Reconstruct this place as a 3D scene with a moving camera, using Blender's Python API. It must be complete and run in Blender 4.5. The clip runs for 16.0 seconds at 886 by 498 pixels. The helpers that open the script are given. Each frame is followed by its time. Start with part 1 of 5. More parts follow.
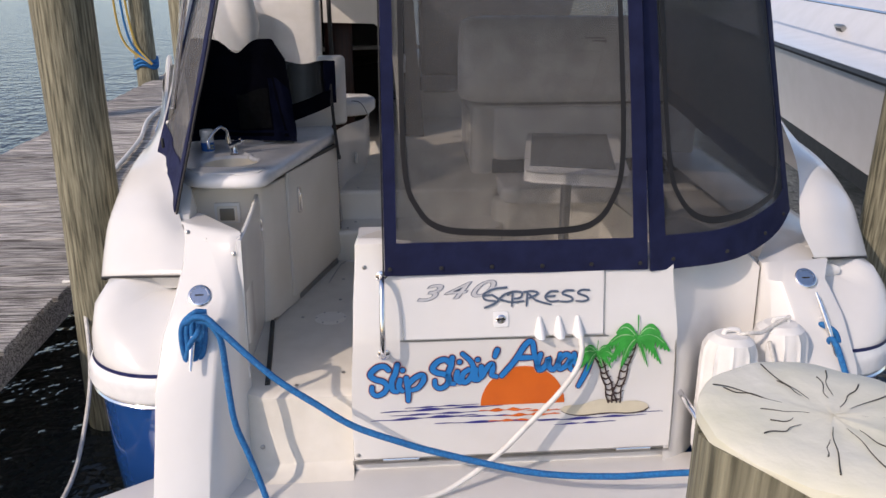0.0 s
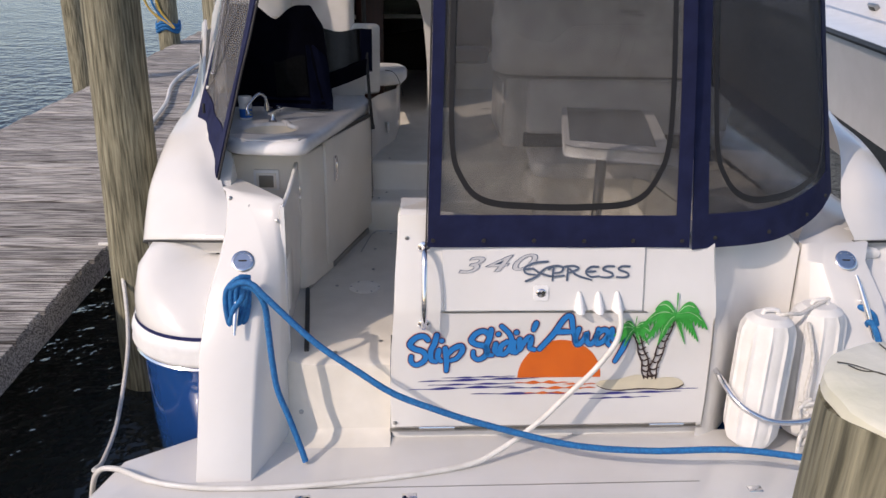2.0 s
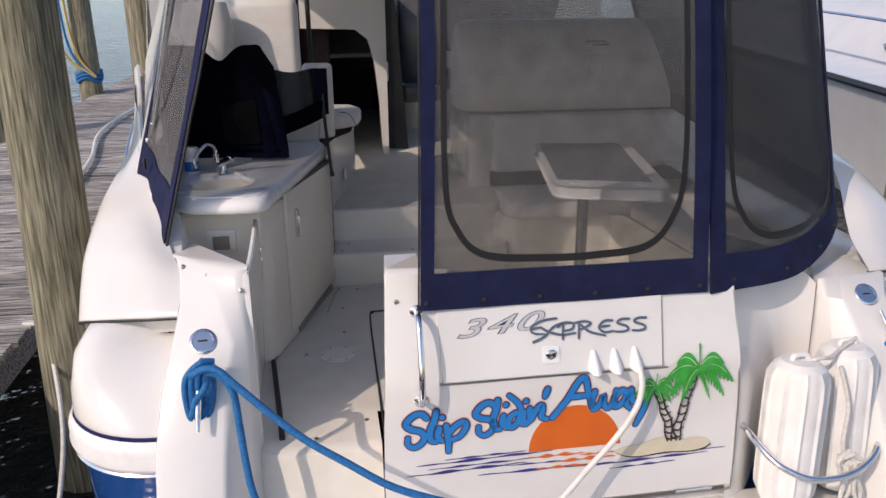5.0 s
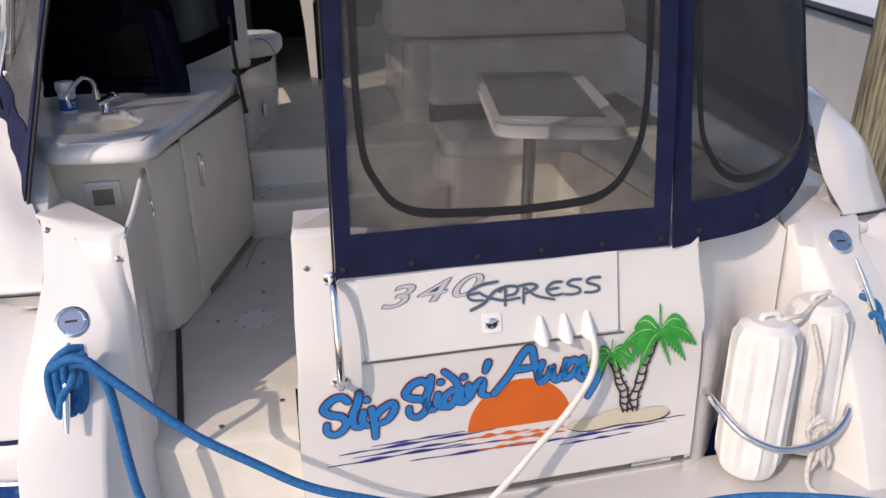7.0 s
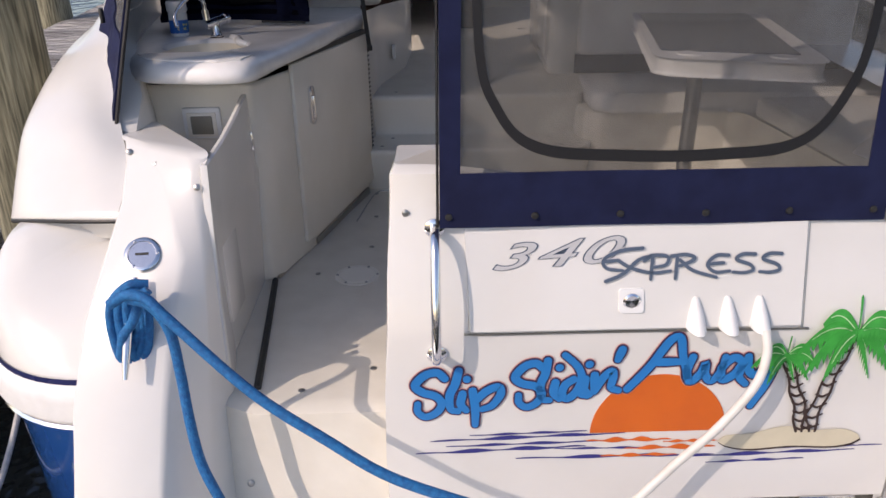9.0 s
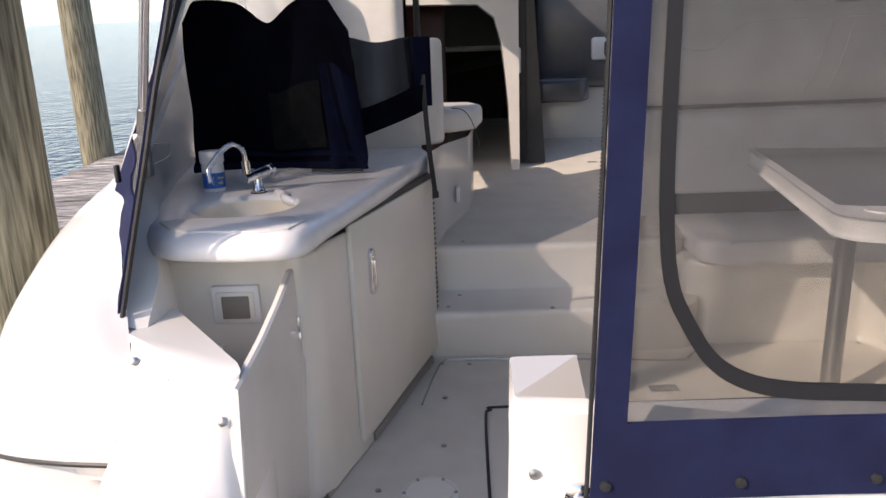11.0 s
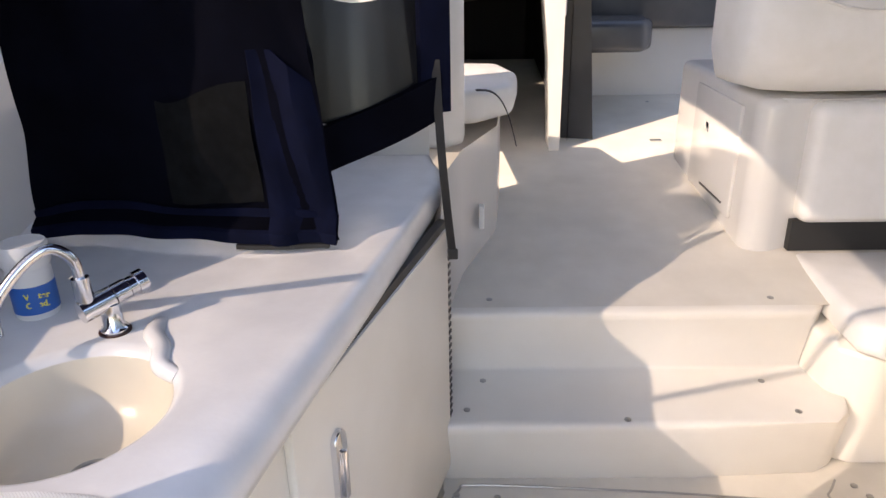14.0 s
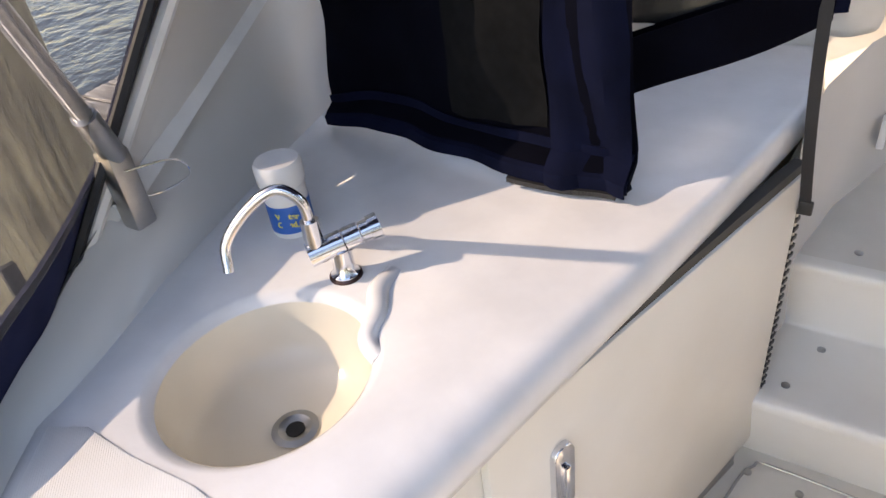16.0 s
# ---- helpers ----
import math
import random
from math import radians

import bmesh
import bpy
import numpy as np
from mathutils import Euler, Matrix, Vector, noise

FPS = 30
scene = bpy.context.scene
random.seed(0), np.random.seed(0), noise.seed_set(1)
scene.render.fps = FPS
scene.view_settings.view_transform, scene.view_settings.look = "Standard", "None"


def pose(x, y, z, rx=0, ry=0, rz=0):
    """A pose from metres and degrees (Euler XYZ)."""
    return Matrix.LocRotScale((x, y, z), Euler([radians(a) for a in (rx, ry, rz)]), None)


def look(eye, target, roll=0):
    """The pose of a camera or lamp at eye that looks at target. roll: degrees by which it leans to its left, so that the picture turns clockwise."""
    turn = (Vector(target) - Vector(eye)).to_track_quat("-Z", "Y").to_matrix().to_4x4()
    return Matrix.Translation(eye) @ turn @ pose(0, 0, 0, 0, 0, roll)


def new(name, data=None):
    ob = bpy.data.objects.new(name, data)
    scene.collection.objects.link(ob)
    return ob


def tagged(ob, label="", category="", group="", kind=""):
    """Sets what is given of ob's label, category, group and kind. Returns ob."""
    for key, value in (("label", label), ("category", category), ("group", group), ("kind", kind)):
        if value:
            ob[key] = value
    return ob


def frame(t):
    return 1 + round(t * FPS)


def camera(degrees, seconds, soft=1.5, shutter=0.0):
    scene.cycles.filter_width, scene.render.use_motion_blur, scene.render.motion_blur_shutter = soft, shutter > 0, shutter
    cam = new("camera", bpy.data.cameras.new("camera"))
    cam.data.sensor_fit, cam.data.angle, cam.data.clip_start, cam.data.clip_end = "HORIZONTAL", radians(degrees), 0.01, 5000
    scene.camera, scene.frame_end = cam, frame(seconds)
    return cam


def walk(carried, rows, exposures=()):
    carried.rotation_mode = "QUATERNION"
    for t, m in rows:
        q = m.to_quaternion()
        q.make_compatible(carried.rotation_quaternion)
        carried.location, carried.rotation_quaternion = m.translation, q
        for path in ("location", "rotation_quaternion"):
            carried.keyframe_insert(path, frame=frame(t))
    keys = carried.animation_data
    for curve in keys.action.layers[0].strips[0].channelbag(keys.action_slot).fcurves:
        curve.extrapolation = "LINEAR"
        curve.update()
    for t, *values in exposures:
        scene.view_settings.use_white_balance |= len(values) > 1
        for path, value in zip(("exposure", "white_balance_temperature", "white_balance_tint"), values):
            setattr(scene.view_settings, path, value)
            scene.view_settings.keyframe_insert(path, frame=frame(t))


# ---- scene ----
cam = camera(63.4, 16.0)
PATH = [
    (0, (-0.15, 0.098, 1.48), (0.001, 1.993, 0.861), 0.0),
    (0.5, (-0.182, 0.11, 1.477), (-0.039, 1.989, 0.81), 0.2),
    (1, (-0.203, 0.105, 1.482), (-0.053, 1.975, 0.788), 0.6),
    (1.5, (-0.225, 0.096, 1.489), (-0.086, 1.965, 0.789), 0.8),
    (2, (-0.28, 0.095, 1.481), (-0.157, 1.967, 0.789), 1.3),
    (2.5, (-0.321, 0.078, 1.477), (-0.227, 1.956, 0.794), 1.6),
    (3, (-0.361, 0.083, 1.464), (-0.288, 1.964, 0.788), 1.9),
    (3.2, (-0.38, 0.08, 1.461), (-0.31, 1.962, 0.787), 1.9),
    (5.3, (-0.482, 0.544, 1.431), (-0.119, 2.42, 0.839), -0.8),
    (5.5, (-0.507, 0.573, 1.422), (-0.102, 2.437, 0.819), -0.9),
    (6, (-0.482, 0.653, 1.42), (-0.018, 2.485, 0.767), -0.8),
    (6.5, (-0.365, 0.77, 1.415), (0.086, 2.583, 0.7), -0.6),
    (7, (-0.287, 0.858, 1.385), (0.127, 2.655, 0.61), -0.3),
    (7.5, (-0.271, 0.983, 1.238), (0.08, 2.77, 0.411), 0.0),
    (8, (-0.301, 1.1, 1.189), (-0.043, 2.887, 0.329), -0.1),
    (8.5, (-0.236, 1.159, 1.178), (-0.079, 2.957, 0.316), -0.3),
    (9, (-0.193, 1.198, 1.159), (-0.155, 3.019, 0.331), -0.7),
    (9.5, (-0.236, 1.281, 1.06), (-0.298, 3.14, 0.326), -1.3),
    (10, (-0.307, 1.425, 1.078), (-0.411, 3.335, 0.493), -1.6),
    (10.2, (-0.32, 1.503, 1.089), (-0.437, 3.431, 0.57), -1.7),
    (12.3, (-0.372, 2.362, 1.262), (-0.136, 4.235, 0.715), -2.4),
    (12.5, (-0.362, 2.469, 1.262), (-0.095, 4.332, 0.692), -2.2),
    (13, (-0.309, 2.631, 1.286), (-0.103, 4.521, 0.665), -1.6),
    (13.5, (-0.32, 2.717, 1.298), (-0.215, 4.593, 0.612), -1.0),
    (14, (-0.423, 2.92, 1.31), (-0.466, 4.764, 0.537), -1.1),
    (14.5, (-0.441, 2.992, 1.367), (-0.756, 4.747, 0.461), -2.1),
    (15, (-0.429, 3.202, 1.321), (-1.181, 4.705, 0.237), -4.0),
    (15.5, (-0.388, 3.287, 1.371), (-1.379, 4.532, 0.158), -7.4),
    (16, (-0.358, 3.288, 1.382), (-1.317, 4.597, 0.214), -8.1),
]
walk(cam, [(t, look(eye, target, roll)) for t, eye, target, roll in PATH],
     [(0.0, 0.33, 7150, 19), (9.3, 0.40, 7250, 20), (10.2, 0.62, 7300, 20), (12.3, 1.68, 7750, 21), (14.0, 2.0, 7950, 20), (16.0, 2.36, 8400, 19)])

# ---- light ----
SUN_TO = Vector((-1.35, -1.0, 1.2)).normalized()
world = bpy.data.worlds.new("sky")
scene.world = world
world.use_nodes = True
wn = world.node_tree
sky = wn.nodes.new("ShaderNodeTexSky")
sky.sky_type = "NISHITA"
sky.sun_disc = False
sky.ozone_density = 2.5
sky.sun_elevation = math.asin(SUN_TO.z)
sky.sun_rotation = math.atan2(SUN_TO.x, SUN_TO.y)
wn.nodes["Background"].inputs["Strength"].default_value = 0.15
wn.links.new(sky.outputs["Color"], wn.nodes["Background"].inputs["Color"])
sun = new("sun", bpy.data.lights.new("sun", "SUN"))
sun.data.energy, sun.data.angle, sun.data.color = 2.0, radians(0.5), (1.0, 0.92, 0.82)
sun.matrix_world = look((-10, -8, 10), (-10 - SUN_TO.x, -8 - SUN_TO.y, 10 - SUN_TO.z))
scene.view_settings.exposure = 0.0


# ---- materials ----
def material(name, color, rough=0.5, metal=0.0, color2=None, scale=20.0, stretch=(1, 1, 1), bump=0.0, bump_scale=200.0, coat=0.0, mix=(0.35, 0.65), per_object=0.0, spec=0.5):
    """A principled material with two scales of variation: blotches between color and color2, and a fine relief."""
    m = bpy.data.materials.new(name)
    m.use_nodes = True
    n, l = m.node_tree.nodes, m.node_tree.links
    b = n["Principled BSDF"]
    b.inputs["Roughness"].default_value, b.inputs["Metallic"].default_value = rough, metal
    b.inputs["Coat Weight"].default_value = coat
    b.inputs["Specular IOR Level"].default_value = spec
    c2 = color2 or tuple(v * 0.93 for v in color)
    tc, mp = n.new("ShaderNodeTexCoord"), n.new("ShaderNodeMapping")
    mp.inputs["Scale"].default_value = stretch
    l.new(tc.outputs["Object"], mp.inputs["Vector"])
    nz = n.new("ShaderNodeTexNoise")
    nz.inputs["Scale"].default_value, nz.inputs["Detail"].default_value = scale, 6
    l.new(mp.outputs["Vector"], nz.inputs["Vector"])
    ramp = n.new("ShaderNodeValToRGB")
    ramp.color_ramp.elements[0].position, ramp.color_ramp.elements[1].position = mix
    ramp.color_ramp.elements[0].color, ramp.color_ramp.elements[1].color = (*color, 1), (*c2, 1)
    l.new(nz.outputs["Fac"], ramp.inputs["Fac"])
    out = ramp.outputs["Color"]
    if per_object:
        info, hsv, mr = n.new("ShaderNodeObjectInfo"), n.new("ShaderNodeHueSaturation"), n.new("ShaderNodeMapRange")
        mr.inputs["To Min"].default_value, mr.inputs["To Max"].default_value = 1 - per_object, 1 + per_object
        l.new(info.outputs["Random"], mr.inputs["Value"])
        l.new(mr.outputs["Result"], hsv.inputs["Value"])
        l.new(out, hsv.inputs["Color"])
        out = hsv.outputs["Color"]
    l.new(out, b.inputs["Base Color"])
    nr, rr = n.new("ShaderNodeTexNoise"), n.new("ShaderNodeMapRange")
    nr.inputs["Scale"].default_value, nr.inputs["Detail"].default_value = scale * 0.4, 3
    rr.inputs["To Min"].default_value, rr.inputs["To Max"].default_value = max(0.02, rough * 0.8), min(1, rough * 1.2)
    l.new(tc.outputs["Object"], nr.inputs["Vector"])
    l.new(nr.outputs["Fac"], rr.inputs["Value"])
    l.new(rr.outputs["Result"], b.inputs["Roughness"])
    if bump:
        fb, bn = n.new("ShaderNodeTexNoise"), n.new("ShaderNodeBump")
        fb.inputs["Scale"].default_value, fb.inputs["Detail"].default_value = bump_scale, 4
        l.new(mp.outputs["Vector"], fb.inputs["Vector"])
        bn.inputs["Strength"].default_value, bn.inputs["Distance"].default_value = bump, 0.004
        l.new(fb.outputs["Fac"], bn.inputs["Height"])
        l.new(bn.outputs["Normal"], b.inputs["Normal"])
    return m


def mesh_fabric(name, color, cover, grid):
    """Woven screen: threads with holes between them, seen through."""
    m = bpy.data.materials.new(name)
    m.use_nodes = True
    n, l = m.node_tree.nodes, m.node_tree.links
    b, o = n["Principled BSDF"], n["Material Output"]
    b.inputs["Base Color"].default_value, b.inputs["Roughness"].default_value = (*color, 1), 0.75
    tc, mp = n.new("ShaderNodeTexCoord"), n.new("ShaderNodeMapping")
    mp.inputs["Scale"].default_value = (grid, grid, grid)
    l.new(tc.outputs["Object"], mp.inputs["Vector"])
    ck = n.new("ShaderNodeTexNoise")
    ck.inputs["Scale"].default_value = 0.012
    l.new(mp.outputs["Vector"], ck.inputs["Vector"])
    rr = n.new("ShaderNodeMapRange")
    rr.inputs["To Min"].default_value, rr.inputs["To Max"].default_value = cover - 0.08, cover + 0.08
    l.new(ck.outputs["Fac"], rr.inputs["Value"])
    tr, mx = n.new("ShaderNodeBsdfTransparent"), n.new("ShaderNodeMixShader")
    l.new(rr.outputs["Result"], mx.inputs["Fac"])
    l.new(tr.outputs["BSDF"], mx.inputs[1])
    l.new(b.outputs["BSDF"], mx.inputs[2])
    l.new(mx.outputs["Shader"], o.inputs["Surface"])
    return m


GEL = material("white_gelcoat", (0.71, 0.695, 0.67), 0.22, color2=(0.67, 0.655, 0.625), scale=3, bump=0.02, bump_scale=60, coat=0.3)
CREAM = material("cream_gelcoat", (0.82, 0.79, 0.72), 0.3, color2=(0.77, 0.735, 0.66), scale=4, bump=0.03, bump_scale=90)
SOLE = material("nonskid_gelcoat", (0.74, 0.70, 0.62), 0.5, color2=(0.68, 0.64, 0.56), scale=9, bump=0.25, bump_scale=420)
COUNTER = material("counter_gelcoat", (0.84, 0.83, 0.82), 0.25, color2=(0.78, 0.77, 0.76), scale=14, bump=0.05, bump_scale=120, coat=0.2)
SINK = material("sink_gelcoat", (0.80, 0.74, 0.62), 0.25, color2=(0.76, 0.70, 0.58), scale=10, coat=0.2)
VINYL = material("white_vinyl", (0.80, 0.79, 0.77), 0.45, color2=(0.75, 0.74, 0.71), scale=12, bump=0.12, bump_scale=500)
NAVY = material("navy_canvas", (0.014, 0.019, 0.062), 0.8, color2=(0.010, 0.013, 0.045), scale=14, bump=0.3, bump_scale=700, spec=0.2)
# furl cloths: dimness put into the colour, against the raised cockpit exposure
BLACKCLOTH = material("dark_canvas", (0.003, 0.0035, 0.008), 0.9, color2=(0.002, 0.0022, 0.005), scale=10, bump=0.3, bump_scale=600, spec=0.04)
NAVYDIMMED = material("navy_canvas_dimmed", (0.005, 0.007, 0.022), 0.9, color2=(0.0035, 0.005, 0.015), scale=14, bump=0.3, bump_scale=700, spec=0.06)
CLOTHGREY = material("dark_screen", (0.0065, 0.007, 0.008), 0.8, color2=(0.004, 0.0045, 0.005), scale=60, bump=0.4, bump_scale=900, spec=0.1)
ZIP = material("black_webbing", (0.012, 0.012, 0.014), 0.55, scale=40, bump=0.3, bump_scale=900)
BLUEHULL = material("blue_gelcoat", (0.012, 0.065, 0.23), 0.08, color2=(0.01, 0.055, 0.20), scale=3, coat=0.6)
STRIPE = material("navy_stripe", (0.02, 0.025, 0.10), 0.3, scale=10)
STEEL = material("polished_steel", (0.78, 0.78, 0.80), 0.12, 1.0, scale=30)
DULLSTEEL = material("brushed_steel", (0.45, 0.44, 0.42), 0.35, 1.0, scale=60, bump=0.1, bump_scale=300)
# real rubber, and also black fills that stand in for shade in gaps
RUBBER = material("black_rubber_and_shade", (0.02, 0.02, 0.02), 0.5, scale=30)
GREY = material("smoked_panel", (0.10, 0.105, 0.115), 0.25, color2=(0.08, 0.085, 0.095), scale=6)
# near-black colour puts the unlit cabin's shade into the surface
CABINSHADE = material("interior_shade", (0.012, 0.009, 0.009), 0.6, scale=6)
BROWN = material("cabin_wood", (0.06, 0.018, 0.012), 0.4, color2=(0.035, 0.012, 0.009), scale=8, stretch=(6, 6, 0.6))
TABLE = material("table_top", (0.10, 0.115, 0.145), 0.12, color2=(0.085, 0.10, 0.13), scale=5, coat=0.4)
PLASTIC = material("white_plastic", (0.80, 0.80, 0.79), 0.4, scale=20, bump=0.03)
FENDER = material("fender_vinyl", (0.80, 0.79, 0.77), 0.45, color2=(0.70, 0.69, 0.66), scale=9, bump=0.1, bump_scale=200)
BLUEROPE = material("blue_rope", (0.002, 0.165, 0.42), 0.7, color2=(0.001, 0.10, 0.29), scale=90, bump=0.8, bump_scale=260)
WHITEROPE = material("white_rope", (0.68, 0.66, 0.62), 0.8, color2=(0.55, 0.53, 0.49), scale=70, bump=0.8, bump_scale=260)
HOSE = material("white_cable", (0.72, 0.70, 0.66), 0.45, color2=(0.62, 0.60, 0.55), scale=14, bump=0.05)
YELLOWROPE = material("yellow_rope", (0.50, 0.34, 0.08), 0.8, scale=60, bump=0.7)
DOCK = material("weathered_planks", (0.50, 0.47, 0.43), 0.85, color2=(0.09, 0.08, 0.075), mix=(0.43, 0.58), scale=5, stretch=(0.9, 26, 26), bump=0.8, bump_scale=20, per_object=0.32)
PILE = material("weathered_pile", (0.29, 0.27, 0.185), 0.85, color2=(0.075, 0.07, 0.045), scale=6, stretch=(13, 13, 0.8), bump=0.9, bump_scale=12)
PILETOP = material("pile_end_grain", (0.74, 0.71, 0.60), 0.8, color2=(0.58, 0.57, 0.43), scale=7, bump=0.5, bump_scale=40)
CRACK = material("dark_crack", (0.05, 0.045, 0.035), 0.9, scale=20)
DPINK = material("decal_halo", (0.62, 0.33, 0.30), 0.35, scale=6)
DSLIP = material("decal_blue", (0.008, 0.19, 0.52), 0.35, scale=6)
DRED = material("decal_outline", (0.05, 0.03, 0.08), 0.35, scale=6)
DORANGE = material("decal_orange", (0.66, 0.13, 0.012), 0.35, color2=(0.60, 0.115, 0.012), scale=8)
DGREEN = material("decal_green", (0.03, 0.36, 0.055), 0.35, color2=(0.02, 0.27, 0.04), scale=30)
DLIME = material("decal_pale_green", (0.42, 0.66, 0.36), 0.4, scale=20)
DBROWN = material("decal_brown", (0.045, 0.025, 0.02), 0.4, scale=20)
DSAND = material("decal_sand", (0.62, 0.56, 0.42), 0.4, scale=20)
DNAVY = material("decal_navy", (0.03, 0.03, 0.20), 0.35, scale=20)
DSILVER = material("decal_silver", (0.50, 0.50, 0.51), 0.35, 0.0, scale=20)
DSLATE = material("decal_slate", (0.09, 0.12, 0.17), 0.3, 0.2, scale=20)
OUTLETGREY = material("outlet_grey", (0.24, 0.22, 0.18), 0.45, scale=20)
# black for the shade down the drain, painted on a closed disc
DRAIN = material("drain_shade", (0.006, 0.006, 0.006), 0.6, scale=20)
LABELBLUE = material("label_blue", (0.01, 0.13, 0.48), 0.4, scale=20)
LABELYELLOW = material("label_yellow", (0.75, 0.70, 0.15), 0.4, scale=20)
MESH = mesh_fabric("screen_mesh", (0.085, 0.084, 0.083), 0.43, 900)
MESHDARK = mesh_fabric("screen_mesh_dark", (0.035, 0.035, 0.038), 0.60, 900)
# port screen: paler copy of the mesh, its sunlit look put into the colour
MESHSUNLIT = mesh_fabric("screen_mesh_sunlit", (0.13, 0.13, 0.135), 0.45, 900)



def clear_vinyl(name, tint, alpha):
    m = bpy.data.materials.new(name)
    m.use_nodes = True
    n, l = m.node_tree.nodes, m.node_tree.links
    b, o = n["Principled BSDF"], n["Material Output"]
    b.inputs["Base Color"].default_value, b.inputs["Roughness"].default_value = (*tint, 1), 0.2
    tr, mx = n.new("ShaderNodeBsdfTransparent"), n.new("ShaderNodeMixShader")
    mx.inputs["Fac"].default_value = alpha
    l.new(tr.outputs["BSDF"], mx.inputs[1])
    l.new(b.outputs["BSDF"], mx.inputs[2])
    l.new(mx.outputs["Shader"], o.inputs["Surface"])
    return m


VINYLCLEAR = clear_vinyl("clear_vinyl", (0.018, 0.018, 0.020), 0.94)
GLASS = clear_vinyl("window_glass", (0.35, 0.42, 0.42), 0.35)

# fine diagonal relief stands in for the screen mesh's shadow on the landing
LANDING = material("gelcoat_screen_shadow", (0.80, 0.79, 0.77), 0.3, color2=(0.75, 0.74, 0.72), scale=10)
_n, _l = LANDING.node_tree.nodes, LANDING.node_tree.links
_t, _w, _bp = (_n.new(k) for k in ("ShaderNodeTexCoord", "ShaderNodeTexWave", "ShaderNodeBump"))
_w.bands_direction = "DIAGONAL"
_w.inputs["Scale"].default_value = 170
_l.new(_t.outputs["Object"], _w.inputs["Vector"])
_l.new(_w.outputs["Fac"], _bp.inputs["Height"])
_bp.inputs["Strength"].default_value, _bp.inputs["Distance"].default_value = 0.3, 0.001
_l.new(_bp.outputs["Normal"], _n["Principled BSDF"].inputs["Normal"])

WATER = bpy.data.materials.new("water")
WATER.use_nodes = True
_n, _l = WATER.node_tree.nodes, WATER.node_tree.links
_b = _n["Principled BSDF"]
_b.inputs["Base Color"].default_value, _b.inputs["Roughness"].default_value = (0.022, 0.026, 0.024, 1), 0.06
_t, _w1, _w2, _bp, _ad = (_n.new(k) for k in ("ShaderNodeTexCoord", "ShaderNodeTexNoise", "ShaderNodeTexNoise", "ShaderNodeBump", "ShaderNodeMath"))
_w1.inputs["Scale"].default_value, _w1.inputs["Detail"].default_value = 1.1, 4
_w2.inputs["Scale"].default_value, _w2.inputs["Detail"].default_value = 5.0, 3
_ad.operation = "ADD"
for _w in (_w1, _w2):
    _l.new(_t.outputs["Object"], _w.inputs["Vector"])
_l.new(_w1.outputs["Fac"], _ad.inputs[0])
_l.new(_w2.outputs["Fac"], _ad.inputs[1])
_l.new(_ad.outputs["Value"], _bp.inputs["Height"])
_bp.inputs["Strength"].default_value, _bp.inputs["Distance"].default_value = 0.35, 0.16
_l.new(_bp.outputs["Normal"], _b.inputs["Normal"])


# ---- mesh helpers ----
def finish(me, mat, angle=38):
    for m in mat if isinstance(mat, (list, tuple)) else (mat,):
        me.materials.append(m)
    for p in me.polygons:
        p.use_smooth = True
    me.set_sharp_from_angle(angle=radians(angle))
    return me


def part(name, bm, mat, parent=None, label="", angle=38):
    """Links a bmesh as one mesh object, under a thing or a part."""
    bmesh.ops.recalc_face_normals(bm, faces=bm.faces)
    me = bpy.data.meshes.new(name)
    bm.to_mesh(me)
    bm.free()
    ob = new(name, finish(me, mat, angle))
    if parent:
        ob.parent = parent
    if label:
        ob["label"] = label
    return ob


def thing(name, label, category, group="", at=(0, 0, 0)):
    e = new(name)
    e.empty_display_size = 0.05
    return tagged(e, label, category, group)


def box(bm, lo, hi, bevel=0.0, seg=2):
    """An upright box from corner lo to corner hi, with rounded edges."""
    c = [(a + b) / 2 for a, b in zip(lo, hi)]
    s = [abs(b - a) for a, b in zip(lo, hi)]
    r = bmesh.ops.create_cube(bm, size=1, matrix=Matrix.LocRotScale(c, None, s))
    if bevel:
        es = {e for v in r["verts"] for e in v.link_edges}
        bmesh.ops.bevel(bm, geom=list(es), offset=bevel, segments=seg, profile=0.5, affect="EDGES")
    return bm


def boxm(lo, hi, bevel=0.0, seg=2):
    return box(bmesh.new(), lo, hi, bevel, seg)


def loft(bm, rows, close=False, cap=False):
    """Faces between rows of points, all rows of one length."""
    vs = [[bm.verts.new(p) for p in r] for r in rows]
    k = len(vs[0])
    for a, b in zip(vs, vs[1:]):
        for i in range(k if close else k - 1):
            q = (a[i], a[(i + 1) % k], b[(i + 1) % k], b[i])
            if len(set(q)) == 4:
                bm.faces.new(q)
    if cap:
        bm.faces.new(vs[0])
        bm.faces.new(vs[-1][::-1])
    return vs


def prism(bm, poly, z0, z1, bevel=0.0, seg=3):
    """An upright prism over a polygon of (x, y)."""
    n0 = len(bm.edges)
    loft(bm, [[(x, y, z0) for x, y in poly], [(x, y, z1) for x, y in poly]], True, True)
    if bevel:
        bm.edges.ensure_lookup_table()
        bmesh.ops.bevel(bm, geom=list(bm.edges)[n0:], offset=bevel, segments=seg, profile=0.5, affect="EDGES")
    return bm


